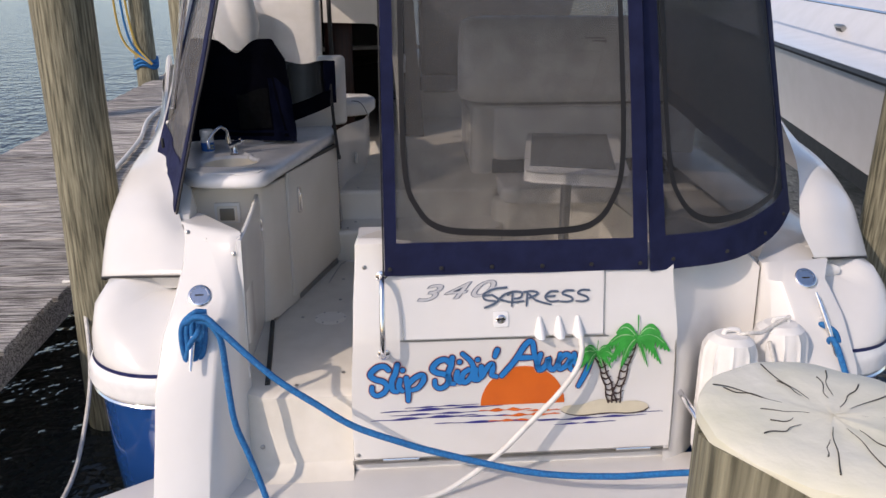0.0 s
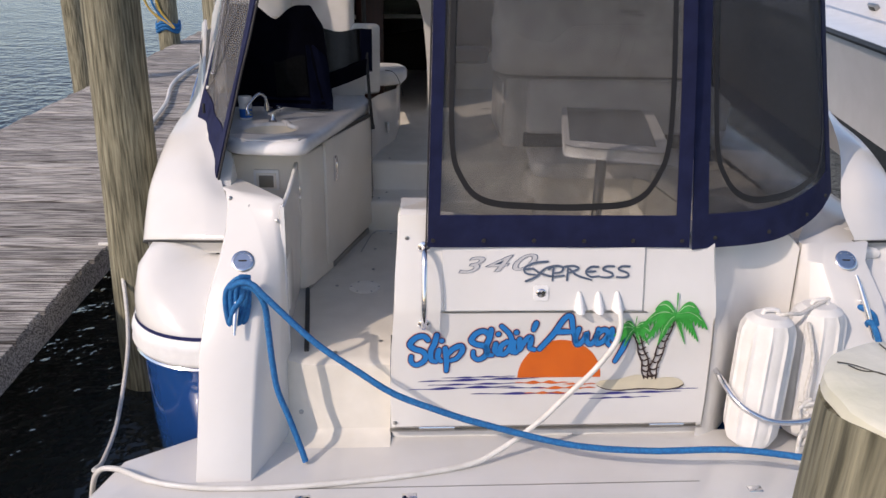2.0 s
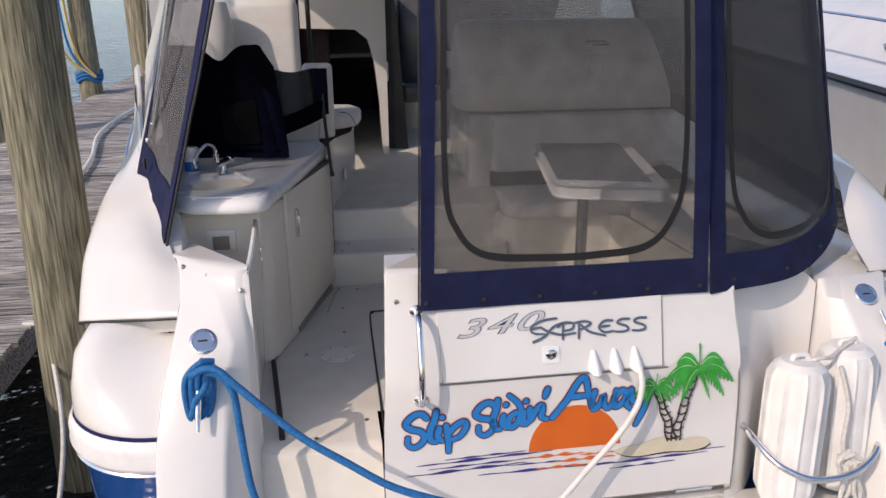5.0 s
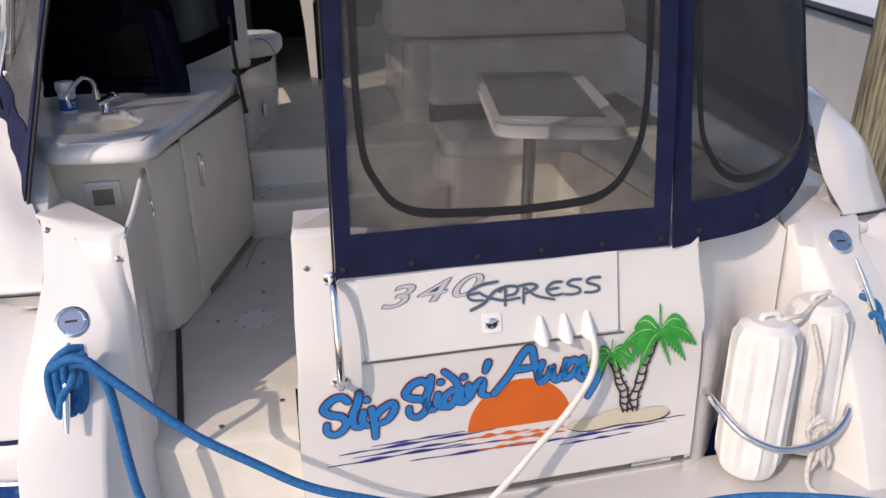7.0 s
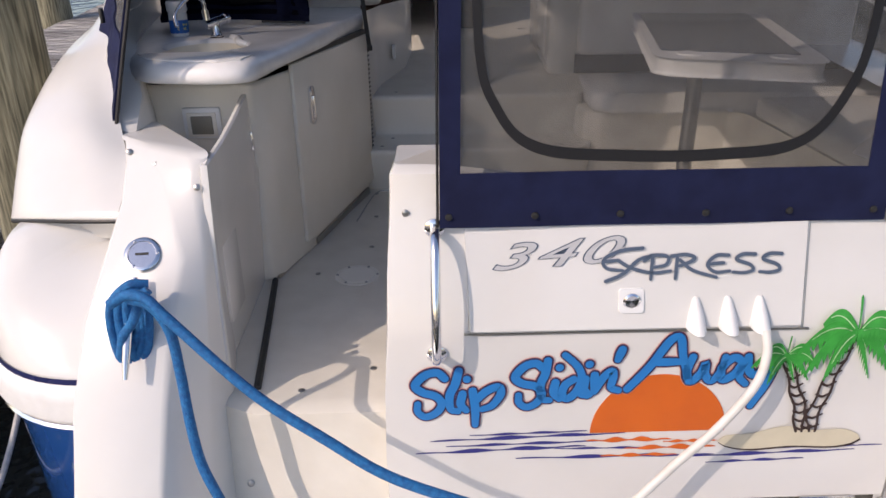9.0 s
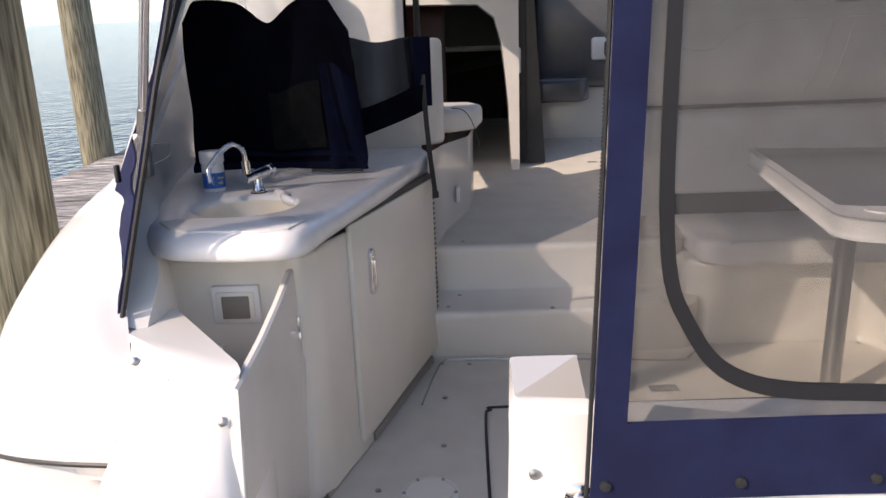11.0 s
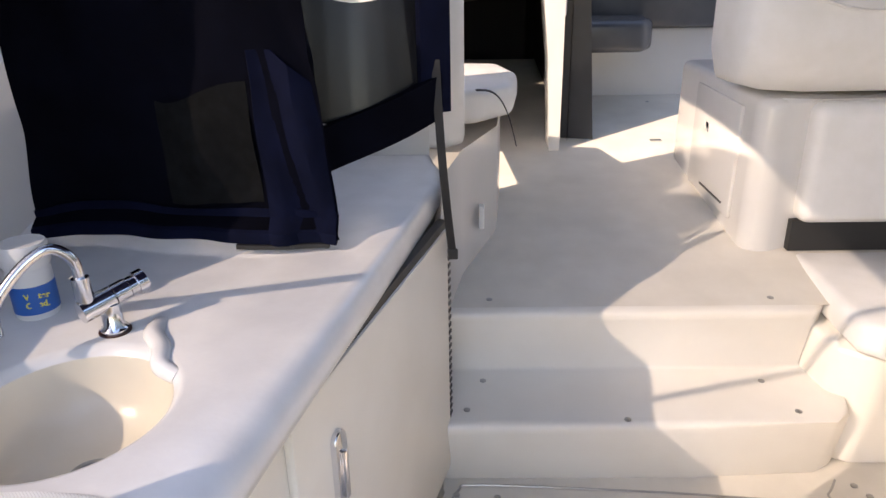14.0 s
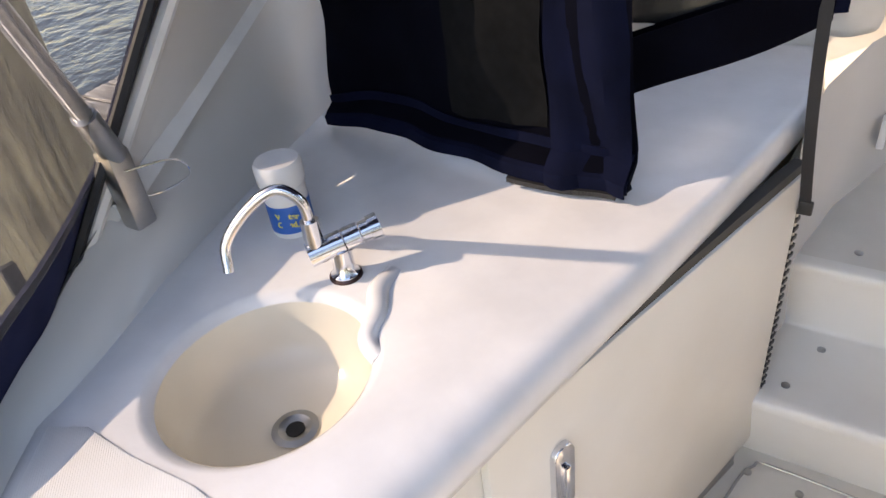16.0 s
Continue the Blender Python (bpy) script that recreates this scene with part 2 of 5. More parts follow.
def smooth_line(pts, steps=8):
    """A Catmull-Rom line through points."""
    p = [Vector(q) for q in pts]
    p = [2 * p[0] - p[1]] + p + [2 * p[-1] - p[-2]]
    out = []
    for i in range(1, len(p) - 2):
        a, b, c, d = p[i - 1:i + 3]
        for j in range(steps):
            t = j / steps
            out.append(0.5 * (2 * b + (c - a) * t + (2 * a - 5 * b + 4 * c - d) * t * t + (3 * b - a - 3 * c + d) * t ** 3))
    return out + [p[-2]]


def tube(bm, pts, r, n=10, steps=8, curve=True, r_end=None):
    """A round tube along a smooth line."""
    line = smooth_line(pts, steps) if curve else [Vector(q) for q in pts]
    side = None
    rows = []
    for i, q in enumerate(line):
        d = (line[min(i + 1, len(line) - 1)] - line[max(i - 1, 0)]).normalized()
        if side is None:
            side = d.orthogonal().normalized()
        side = (side - d * side.dot(d)).normalized()
        up = d.cross(side)
        rr = r if r_end is None else r + (r_end - r) * i / (len(line) - 1)
        rows.append([q + rr * (math.cos(a) * side + math.sin(a) * up) for a in (2 * math.pi * k / n for k in range(n))])
    loft(bm, rows, True, True)
    return bm


def lathe(bm, profile, n=24, m=None):
    """A body turned about z from (radius, height) pairs."""
    m = m or Matrix()
    rows = [[m @ Vector((max(r, 1e-4) * math.cos(2 * math.pi * k / n), max(r, 1e-4) * math.sin(2 * math.pi * k / n), z)) for k in range(n)] for r, z in profile]
    loft(bm, rows, True, True)
    return bm


def sheet(bm, f, nu, nv, thick=0.004):
    """A sheet with thickness over f(u, v), u and v in 0..1."""
    g = [[Vector(f(i / nu, j / nv)) for i in range(nu + 1)] for j in range(nv + 1)]

    def nor(i, j):
        a = g[j][min(i + 1, nu)] - g[j][max(i - 1, 0)]
        b = g[min(j + 1, nv)][i] - g[max(j - 1, 0)][i]
        return a.cross(b).normalized() * thick / 2
    top = [[bm.verts.new(g[j][i] + nor(i, j)) for i in range(nu + 1)] for j in range(nv + 1)]
    bot = [[bm.verts.new(g[j][i] - nor(i, j)) for i in range(nu + 1)] for j in range(nv + 1)]
    for j in range(nv):
        for i in range(nu):
            bm.faces.new((top[j][i], top[j][i + 1], top[j + 1][i + 1], top[j + 1][i]))
            bm.faces.new((bot[j][i], bot[j + 1][i], bot[j + 1][i + 1], bot[j][i + 1]))
    rim = [(0, i) for i in range(nu)] + [(j, nu) for j in range(nv)] + [(nv, i) for i in range(nu, 0, -1)] + [(j, 0) for j in range(nv, 0, -1)]
    for (j, i), (j2, i2) in zip(rim, rim[1:] + rim[:1]):
        bm.faces.new((top[j][i], bot[j][i], bot[j2][i2], top[j2][i2]))
    return bm


def screws(places, parent, r=0.008, direction=(0, 0, 1)):
    """Small dome-headed screws, each a part, on one mesh."""
    me = None
    rot = Vector(direction).to_track_quat("Z", "Y").to_matrix().to_4x4()
    for p in places:
        if me is None:
            ob = part("screw", lathe(bmesh.new(), [(0, -0.002), (r, -0.002), (r, 0.001), (r * 0.6, 0.003), (0, 0.0035)], 10), DULLSTEEL, parent)
            me = ob.data
        else:
            ob = new("screw", me)
            ob.parent = parent
        ob.matrix_basis = Matrix.Translation(p) @ rot


def text_mesh(words, size, m, mat, parent, name="lettering", depth=0.0008, shear=0.0, bold=0.0, spacing=1.0):
    cu = bpy.data.curves.new("words", "FONT")
    cu.body, cu.size, cu.extrude, cu.shear, cu.offset, cu.space_character = words, size, depth, shear, bold, spacing
    cu.align_x, cu.align_y = "LEFT", "BOTTOM_BASELINE"
    tmp = bpy.data.objects.new("words", cu)
    me = bpy.data.meshes.new_from_object(tmp)
    bpy.data.objects.remove(tmp)
    me.name = name
    me.materials.clear()
    me.materials.append(mat)
    ob = new(name, me)
    ob.parent = parent
    ob.matrix_basis = m
    return ob


CX = 0.357


def lift(y):
    """Height that the water and the pier gain along y against the trimmed boat."""
    return 0.06 * (y - 3.0)


# ---- water and pier ----
bm = bmesh.new()
for xs in ((-600, 600),):
    loft(bm, [[(x, y, -0.72 + lift(y)) for x in (-600, -60, -10, 0, 10, 60, 600)] for y in (-300, -20, 3, 30, 900)])
water = tagged(part("water", bm, WATER), "dark rippled marina water reflecting blue sky", "water", kind="structure")

pier = tagged(part("pier", boxm((-2.15, -2, -0.30), (-2.07, 30, -0.14)), DOCK), "weathered grey wooden finger pier with wide gaps", "pier", kind="structure")
pier.matrix_basis = Matrix.Rotation(math.atan(0.06), 4, "X") @ Matrix.Translation((0, 0, -0.18))
for x in (-2.9, -3.75):
    part("beam", boxm((x, -2, -0.28), (x + 0.08, 30, -0.12)), DOCK, pier)
plank_meshes = []
for k in range(4):
    b2 = bmesh.new()
    w = 0.124 + 0.006 * k
    box(b2, (-0.94, -w / 2, -0.02), (0.92 + 0.01 * k, w / 2, 0.02), 0.005, 1)
    me = bpy.data.meshes.new("plank")
    b2.to_mesh(me)
    b2.free()
    plank_meshes.append(finish(me, DOCK))
for k in range(205):
    ob = new("plank", plank_meshes[(k * 7) % 4])
    ob.parent = pier
    ob.matrix_basis = Matrix.Translation((-2.93 + random.uniform(-0.012, 0.012), -1.6 + 0.152 * k, -0.075 + random.uniform(-0.004, 0.004))) @ Matrix.Rotation(random.uniform(-0.006, 0.006), 4, "Z") @ Matrix.Rotation(math.pi * (k % 2), 4, "Z")

main_pier = tagged(part("main_pier", boxm((-2.0, -1.6, -0.48), (4.5, 0.53, -0.33)), DOCK), "weathered grey wooden main pier behind the boat", "pier", kind="structure")
for k in range(14):
    ob = new("plank", plank_meshes[k % 4])
    ob.parent = main_pier
    ob.matrix_basis = Matrix.Translation((1.25, -1.5 + 0.15 * k, -0.30)) @ Matrix.Diagonal((3.45, 1, 1, 1))


def piling(x, y, top, r, lean=(0, 0), label="weathered greenish wooden mooring pile"):
    """A tapered round timber, slightly bent, with checks along its grain and cracked end grain."""
    p = thing("mooring_pile", label, "pile", "mooring piles")
    rows = []
    seed = random.uniform(0, 50)
    levels = 26
    for i in range(levels + 1):
        h = -2.0 + (top + 2.0) * i / levels
        k = 1.0 - 0.05 * (h + 0.7)
        ring = []
        for j in range(28):
            a = 2 * math.pi * j / 28
            q = r * k * (1 + 0.05 * noise.noise((math.cos(a) * 1.5 + seed, math.sin(a) * 1.5, h * 0.5)) + 0.025 * noise.noise((a * 4, seed, h * 0.25)))
            ring.append((x + lean[0] * h + q * math.cos(a), y + lean[1] * h + q * math.sin(a), h + lift(y)))
        rows.append(ring)
    bm = bmesh.new()
    loft(bm, rows, True, True)
    part("timber", bm, PILE, p)
    return p


piling(-1.68, 3.80, 2.2, 0.15, (0.02, 0))
piling(-3.98, 9.0, 2.6, 0.16, (-0.0, 0), "greenish weathered mooring pile behind the near one")
rope_pile = piling(-3.95, 12.3, 2.6, 0.17, (0.0, 0), "brown mooring pile with blue and yellow ropes tied on")
piling(-1.80, 6.6, 2.4, 0.15, (0, 0), "green-stained mooring pile beside the pier")
piling(-3.95, 17.5, 2.4, 0.15, (0, 0))
piling(2.80, 4.0, 2.4, 0.13, (0.0, 0), "greenish mooring pile between the two boats")

# near pile with a flat sawn top
near = thing("mooring_pile", "cut-off weathered pile with cracked pale end grain", "pile", "mooring piles")
PX, PY, PR, PT = 0.272, 0.673, 0.124, 1.105
rows = []
for i in range(22):
    h = -1.6 + (PT + 1.6) * i / 21
    rows.append([(PX + PR * q * math.cos(a), PY + PR * q * math.sin(a), h - (0.012 * (1 + math.sin(a * 3)) if i == 21 else 0)) for a, q in
                 ((2 * math.pi * j / 48, 1 + 0.025 * noise.noise((j * 0.8, h * 0.5, 3)) + 0.03 * noise.noise((math.cos(j * 0.13), math.sin(j * 0.13), h))) for j in range(48))])
bm = bmesh.new()
loft(bm, rows, True, True)
part("timber", bm, PILE, near)
bm = bmesh.new()
loft(bm, [[(PX + PR * k * (1 + 0.03 * noise.noise((j * 0.5, 1, 2))) * math.cos(2 * math.pi * j / 48), PY + PR * k * (1 + 0.03 * noise.noise((j * 0.5, 1, 2))) * math.sin(2 * math.pi * j / 48), PT + z + 0.003 * noise.noise((j * 0.4, k * 5, 0))) for j in range(48)]
          for k, z in ((0.99, -0.012), (0.985, 0.002), (0.93, 0.007), (0.6, 0.009), (0.3, 0.009), (0.02, 0.009))], True, True)
part("sawn_end", bm, PILETOP, near, "pale green-stained sawn end")
bm = bmesh.new()
for k in range(19):
    a = 2 * math.pi * k / 19 + random.uniform(-0.2, 0.2)
    r0, r1 = random.uniform(0.02, 0.05), PR * random.uniform(0.5, 0.97)
    pts = [(PX + q * math.cos(a + random.uniform(-0.06, 0.06)), PY + q * math.sin(a + random.uniform(-0.06, 0.06)), PT + 0.0095) for q in np.linspace(r0, r1, 5)]
    tube(bm, pts, 0.0003, 5, 3, r_end=0.0008)
part("crack", bm, CRACK, near)

# ---- the boat: hull ----
boat = thing("motor_boat", "white and blue express cruiser moored stern-to at a pier", "boat")


def beam(y):
    """Half width of the hull at y."""
    if y < 3.1:
        return 1.42 + 0.38 * math.sqrt(max(0.0, 1 - ((3.1 - y) / 0.40) ** 2))
    return 1.80 + 0.10 * min(1, (y - 3.1) / 2.5) if y < 6.5 else 1.90 * max(0.0, 1 - ((y - 6.5) / 4.8) ** 2.2)


def sheer(y):
    """Height of the deck's outer edge."""
    if y < 3.0:
        return 0.165 + 0.225 * max(0, (y - 2.70) / 0.30) ** 0.8
    return 0.39 + 0.075 * (y - 3)


# places along the hull's side: y, half width, and the outward direction in plan
STATIONS = [(2.70, 1.36, 0.0, -1.0)]
for k in range(15):
    th = math.pi / 2 * k / 14
    d = Vector((math.sin(th) / 0.38, -math.cos(th) / 0.40)).normalized()
    STATIONS.append((3.1 - 0.40 * math.cos(th), 1.42 + 0.38 * math.sin(th), d.x, d.y))
STATIONS += [(y, beam(y), 1.0, 0.0) for y in (3.3, 3.7, 4.2, 5, 6, 7, 8, 9, 10, 10.8, 11.3)]


def strip(name, mat, profile, label=""):
    """A band of the hull, on both sides: profile(y) gives (half width, height) pairs."""
    bm = bmesh.new()
    for s in (-1, 1):
        rows = []
        for y, b, nx, ny in STATIONS:
            row = []
            for u, z in profile(y):
                off = max(u - beam(y), -b + 0.01) if y > 3.15 else max(u - beam(y), -0.5)
                yy = y + off * ny
                if off < -0.08 and z > 0.1 and y < 3.1:
                    z = max(z, sheer(min(yy, 3.0)) - 0.03)
                row.append((CX + s * (b + off * nx), yy, z))
            rows.append(row)
        loft(bm, rows)
    return part(name, bm, mat, boat, label, 60)


def rise(y):
    return 0.085 + 0.05 * max(0, y - 4)


strip("topside", BLUEHULL, lambda y: [(beam(y) - 0.45, -1.1), (beam(y) - 0.22, -0.90), (beam(y) - 0.05, -0.62), (beam(y) - 0.03, -0.35), (beam(y) - 0.02, -0.085 + rise(y))], "glossy dark blue hull side")
strip("rub_rail", PLASTIC, lambda y: [(beam(y) - 0.02, -0.085 + rise(y)), (beam(y) + 0.004, -0.080 + rise(y)), (beam(y) + 0.016, -0.058 + rise(y)), (beam(y) + 0.006, -0.035 + rise(y)), (beam(y) + 0.013, -0.01 + rise(y)), (beam(y) + 0.004, 0.015 + rise(y)), (beam(y) - 0.008, 0.035 + rise(y))], "white moulded rub rail")
strip("pinstripe", STRIPE, lambda y: [(beam(y) - 0.005, 0.036 + rise(y)), (beam(y) - 0.006, 0.052 + rise(y))])
strip("chrome_trim", STEEL, lambda y: [(beam(y) + 0.002, -0.096 + rise(y)), (beam(y) + 0.008, -0.092 + rise(y)), (beam(y) + 0.002, -0.084 + rise(y))])


def shell(y):
    b, h = beam(y), sheer(y)
    z0 = 0.035 + rise(y)
    m = 0.0
    return [(max(u, m), z) for u, z in ((b - 0.01, z0), (b - 0.015, z0 + 0.35 * (h - z0)), (b - 0.04, z0 + 0.75 * (h - z0)), (b - 0.09, h), (b - 0.16, h + 0.022), (b - 0.26, h + 0.032), (b - 0.36, h + 0.036), (b - 0.50, h + 0.04))]


strip("deck_moulding", GEL, shell)
bm = bmesh.new()
loft(bm, [[(CX - 1.58 + k * 3.16 / 8, 2.95, z) for k in range(9)] for z in (-1.0, -0.085)])
part("stern_plate", bm, BLUEHULL, boat)

for s in (-1, 1):
    # raised quarter cap: outer side, shoulder, crown and inner edge from the stern joint forward
    bm = bmesh.new()
    spine = [[(1.795, 3.28, 0.345), (1.762, 3.165, 0.395), (1.61, 3.045, 0.44), (1.48, 2.99, 0.458), (1.367, 2.965, 0.466)],
             [(1.800, 3.35, 0.44), (1.765, 3.26, 0.51), (1.62, 3.15, 0.545), (1.48, 3.09, 0.56), (1.360, 3.08, 0.562)],
             [(1.802, 3.43, 0.50), (1.760, 3.36, 0.625), (1.64, 3.28, 0.66), (1.52, 3.23, 0.665), (1.405, 3.19, 0.622)],
             [(1.804, 3.65, 0.58), (1.760, 3.62, 0.745), (1.68, 3.56, 0.785), (1.60, 3.52, 0.80), (1.515, 3.46, 0.795)],
             [(1.808, 4.0, 0.66), (1.765, 4.0, 0.825), (1.73, 4.0, 0.87), (1.685, 4.0, 0.95), (1.655, 4.0, 1.00)],
             [(1.815, 4.6, 0.74), (1.790, 4.6, 0.91), (1.785, 4.6, 0.98), (1.78, 4.6, 1.10), (1.775, 4.6, 1.19)],
             [(1.86, 6.0, 0.86), (1.80, 6.0, 1.02), (1.77, 6.0, 1.10), (1.74, 6.0, 1.2), (1.70, 6.0, 1.3)]]
    cross = [smooth_line(r, 5) for r in spine]
    along = [smooth_line([r[i] for r in cross], 6) for i in range(len(cross[0]))]
    lip = [along[i][0] for i in range(len(along))]
    rows = [[Vector((CX + s * q.x, q.y + dy, q.z + dz)) for q in lip] for dy, dz in ((0.07, -0.09), (0.05, -0.03), (0.012, -0.014), (0.0, -0.006))]
    rows += [[Vector((CX + s * a[k].x, a[k].y, a[k].z)) for a in along] for k in range(len(along[0]))]
    loft(bm, rows)
    part("quarter_cap", bm, GEL, boat, "white moulded quarter cap", 60)
    bm = bmesh.new()
    tube(bm, [(CX + s * q.x, q.y + 0.006, q.z - 0.013) for q in lip], 0.007, 8, 1)
    part("seam", bm, RUBBER, boat)

# swim platform
bm = bmesh.new()
poly = []
for k in range(13):
    a = math.pi + k / 12 * math.pi / 2
    poly.append((-1.10 + 0.36 * math.cos(a), 2.25 + 0.36 * math.sin(a)))
for k in range(13):
    a = 1.5 * math.pi + k / 12 * math.pi / 2
    poly.append((1.82 + 0.36 * math.cos(a), 2.25 + 0.36 * math.sin(a)))
poly += [(2.10, 2.56), (1.85, 2.72), (-1.13, 2.72), (-1.38, 2.56)]
prism(bm, poly, -0.45, -0.33, 0.02)
platform = part("swim_platform", bm, GEL, boat, "white moulded swim platform")
for x in (-0.64, -0.24, 1.1):
    part("latch", boxm((x - 0.028, 2.29, -0.334), (x + 0.028, 2.325, -0.326), 0.004), STEEL, platform, "chrome hatch latch")
part("groove", boxm((-0.72, 2.36, -0.334), (0.9, 2.364, -0.3285)), DULLSTEEL, platform)


def quarter(s):
    """The moulded stern corner beside the transom: mooring post, step wall and coaming."""
    lv = [(-0.36, (1.413, 2.40), (1.205, 2.40), (1.13, 2.62), (1.085, 2.78)),
          (-0.33, (1.413, 2.415), (1.205, 2.415), (1.13, 2.63), (1.085, 2.79)),
          (-0.05, (1.415, 2.55), (1.200, 2.55), (1.125, 2.70), (1.09, 2.83)),
          (0.10, (1.42, 2.63), (1.195, 2.63), (1.12, 2.75), (1.095, 2.86)),
          (0.28, (1.40, 2.745), (1.185, 2.74), (1.12, 2.82), (1.10, 2.885)),
          (0.40, (1.372, 2.86), (1.168, 2.835), (1.12, 2.87), (1.105, 2.915)),
          (0.50, (1.358, 2.985), (1.20, 2.91), (1.135, 2.915), (1.108, 2.95)),
          (0.585, (1.372, 3.10), (1.26, 3.02), (1.15, 2.96), (1.11, 2.975)),
          (0.615, (1.395, 3.165), (1.28, 3.06), (1.16, 2.985), (1.112, 2.985)),
          (0.625, (1.415, 3.20), (1.29, 3.09), (1.165, 3.01), (1.116, 3.0))]
    if s > 0:
        lv = lv[:6] + [(0.455, (1.43, 2.95), (1.22, 2.95), (1.14, 2.94), (1.11, 2.93))]
    bm = bmesh.new()
    rows = []
    for z, *p in lv:
        p = p + [(1.12, 2.98) if s > 0 else (1.13, 3.03), (1.36, 3.34), (1.43, 3.34)]
        rows.append([(CX + s * u, y, z) for u, y in p])
    loft(bm, rows, True, True)
    bmesh.ops.bevel(bm, geom=[e for e in bm.edges if e.calc_length() > 0.02 and abs((e.verts[0].co - e.verts[1].co).z) > 0.02], offset=0.012, segments=2, profile=0.5, affect="EDGES")
    q = part("stern_quarter", bm, GEL, boat, "white moulded stern quarter", 30)
    return q


port_q = quarter(-1)


def deck_fill(s, parent, n):
    """Round steel filler cap on the sloping quarter."""
    nrm = Vector((s * -0.05, -0.72, 0.70)).normalized()
    m = Matrix.Translation((CX + s * 1.268, 2.846, 0.412)) @ nrm.to_track_quat("Z", "Y").to_matrix().to_4x4()
    ob = part("filler_cap", lathe(bmesh.new(), [(0, -0.004), (0.044, -0.004), (0.045, 0.003), (0.041, 0.006), (0.034, 0.006), (0.033, 0.004), (0, 0.004)], 28), STEEL, parent, "round stainless filler cap")
    ob.matrix_basis = m
    k = part("slot", boxm((-0.016, -0.003, 0.0035), (0.016, 0.003, 0.0055)), RUBBER, ob)
    for a in range(3):
        d = part("rivet", lathe(bmesh.new(), [(0, 0), (0.004, 0), (0.003, 0.002), (0, 0.0025)], 8), STEEL, ob)
        d.matrix_basis = Matrix.Translation((0.0375 * math.cos(a * 2.1), 0.0375 * math.sin(a * 2.1), 0.006))
    return ob


def cleat(a, b, off, parent):
    """Stainless horn cleat between a and b, standing off by off."""
    a, b, off = Vector(a), Vector(b), Vector(off)
    bm = bmesh.new()
    d = b - a
    line = [a + d * t + off * (1 - 0.12 * abs(2 * t - 1) ** 2) for t in np.linspace(0, 1, 15)]
    rows = []
    for i, p in enumerate(line):
        r = 0.012 - 0.006 * abs(2 * i / 14 - 1) ** 1.5
        e1 = d.normalized().cross(off.normalized())
        e2 = off.normalized()
        rows.append([p + r * (math.cos(t) * e1 + math.sin(t) * e2) for t in (2 * math.pi * k / 12 for k in range(12))])
    loft(bm, rows, True, True)
    for t in (0.36, 0.64):
        tube(bm, [a + d * t, a + d * t + off], 0.010, 10, curve=False)
    return part("cleat", bm, STEEL, parent, "polished horn cleat")


deck_fill(-1, port_q, 0)
cleat((-0.903, 2.835, 0.35), (-0.910, 2.685, 0.155), (-0.008, -0.062, 0.035), port_q)
screws([(-0.779, 2.935, 0.555)], port_q, 0.009, (0.1, -1, 0.4))
screws([(-0.905, 3.03, 0.588), (-1.0, 3.10, 0.603)], port_q, 0.009, (0.3, -1, 0.5))

# step wall from the coaming's corner to the galley
bm = bmesh.new()
rows = []
for y, zt, x in ((2.83, 0.05, -0.735), (2.87, 0.28, -0.742), (2.955, 0.605, -0.752), (3.05, 0.612, -0.752), (3.15, 0.622, -0.752), (3.30, 0.645, -0.754), (3.46, 0.675, -0.757), (3.475, 0.45, -0.757), (3.52, 0.40, -0.757)):
    rows.append([(x - 0.045, y, -0.34), (x - 0.008, y, min(0.3, zt - 0.01)), (x, y, zt), (x - 0.006, y, zt + 0.004), (x - 0.018, y, zt), (x - 0.05, y, min(0.3, zt - 0.01)), (x - 0.09, y, -0.34)])
loft(bm, rows, True, True)
wall = part("step_wall", bm, GEL, boat)
part("cupboard_lid", boxm((-0.772, 3.0, 0.12), (-0.757, 3.15, 0.36), 0.004), GEL, wall)
part("door_stop", boxm((-0.762, 3.44, 0.50), (-0.748, 3.455, 0.56), 0.003), STEEL, wall)

# ---- transom ----
TR = [(-0.28, 2.658), (0.255, 2.688), (0.53, 2.782), (0.62, 2.80)]


def ty(z):
    """The transom's face at height z."""
    return float(np.interp(z, [a for a, _ in TR], [b for _, b in TR]))


bm = bmesh.new()
zs = [-0.34, -0.285, -0.26, -0.1, 0.1, 0.24, 0.27, 0.4, 0.52, 0.58, 0.625, 0.64]
rows = []
for z in zs:
    o = 0.03 if z < -0.27 else 0.0
    f = ty(z) + o + (0.02 if z > 0.63 else 0)
    zc = min(z, 0.545)
    fc = ty(zc) + o
    rows.append([(-0.315 + 0.05 * max(0, z) + (0.01 if z > 0.63 else 0), f, z), (-0.15, f, z), (-0.13, fc, zc), (0.7, fc, zc), (1.022 - 0.03 * max(0, z), fc, zc), (1.022 - 0.03 * max(0, z), 2.99, zc), (-0.13, 2.99, zc), (-0.15, 2.99, z), (-0.27, 2.99, z)])
loft(bm, rows, True, True)
bmesh.ops.bevel(bm, geom=[e for e in bm.edges if abs(e.verts[0].co.z - e.verts[1].co.z) > 0.005 and min(abs(e.verts[0].co.x + 0.3), 9) < 0.06], offset=0.012, segments=2, profile=0.5, affect="EDGES")
transom = part("transom", bm, GEL, boat, "white transom with painted boat name")


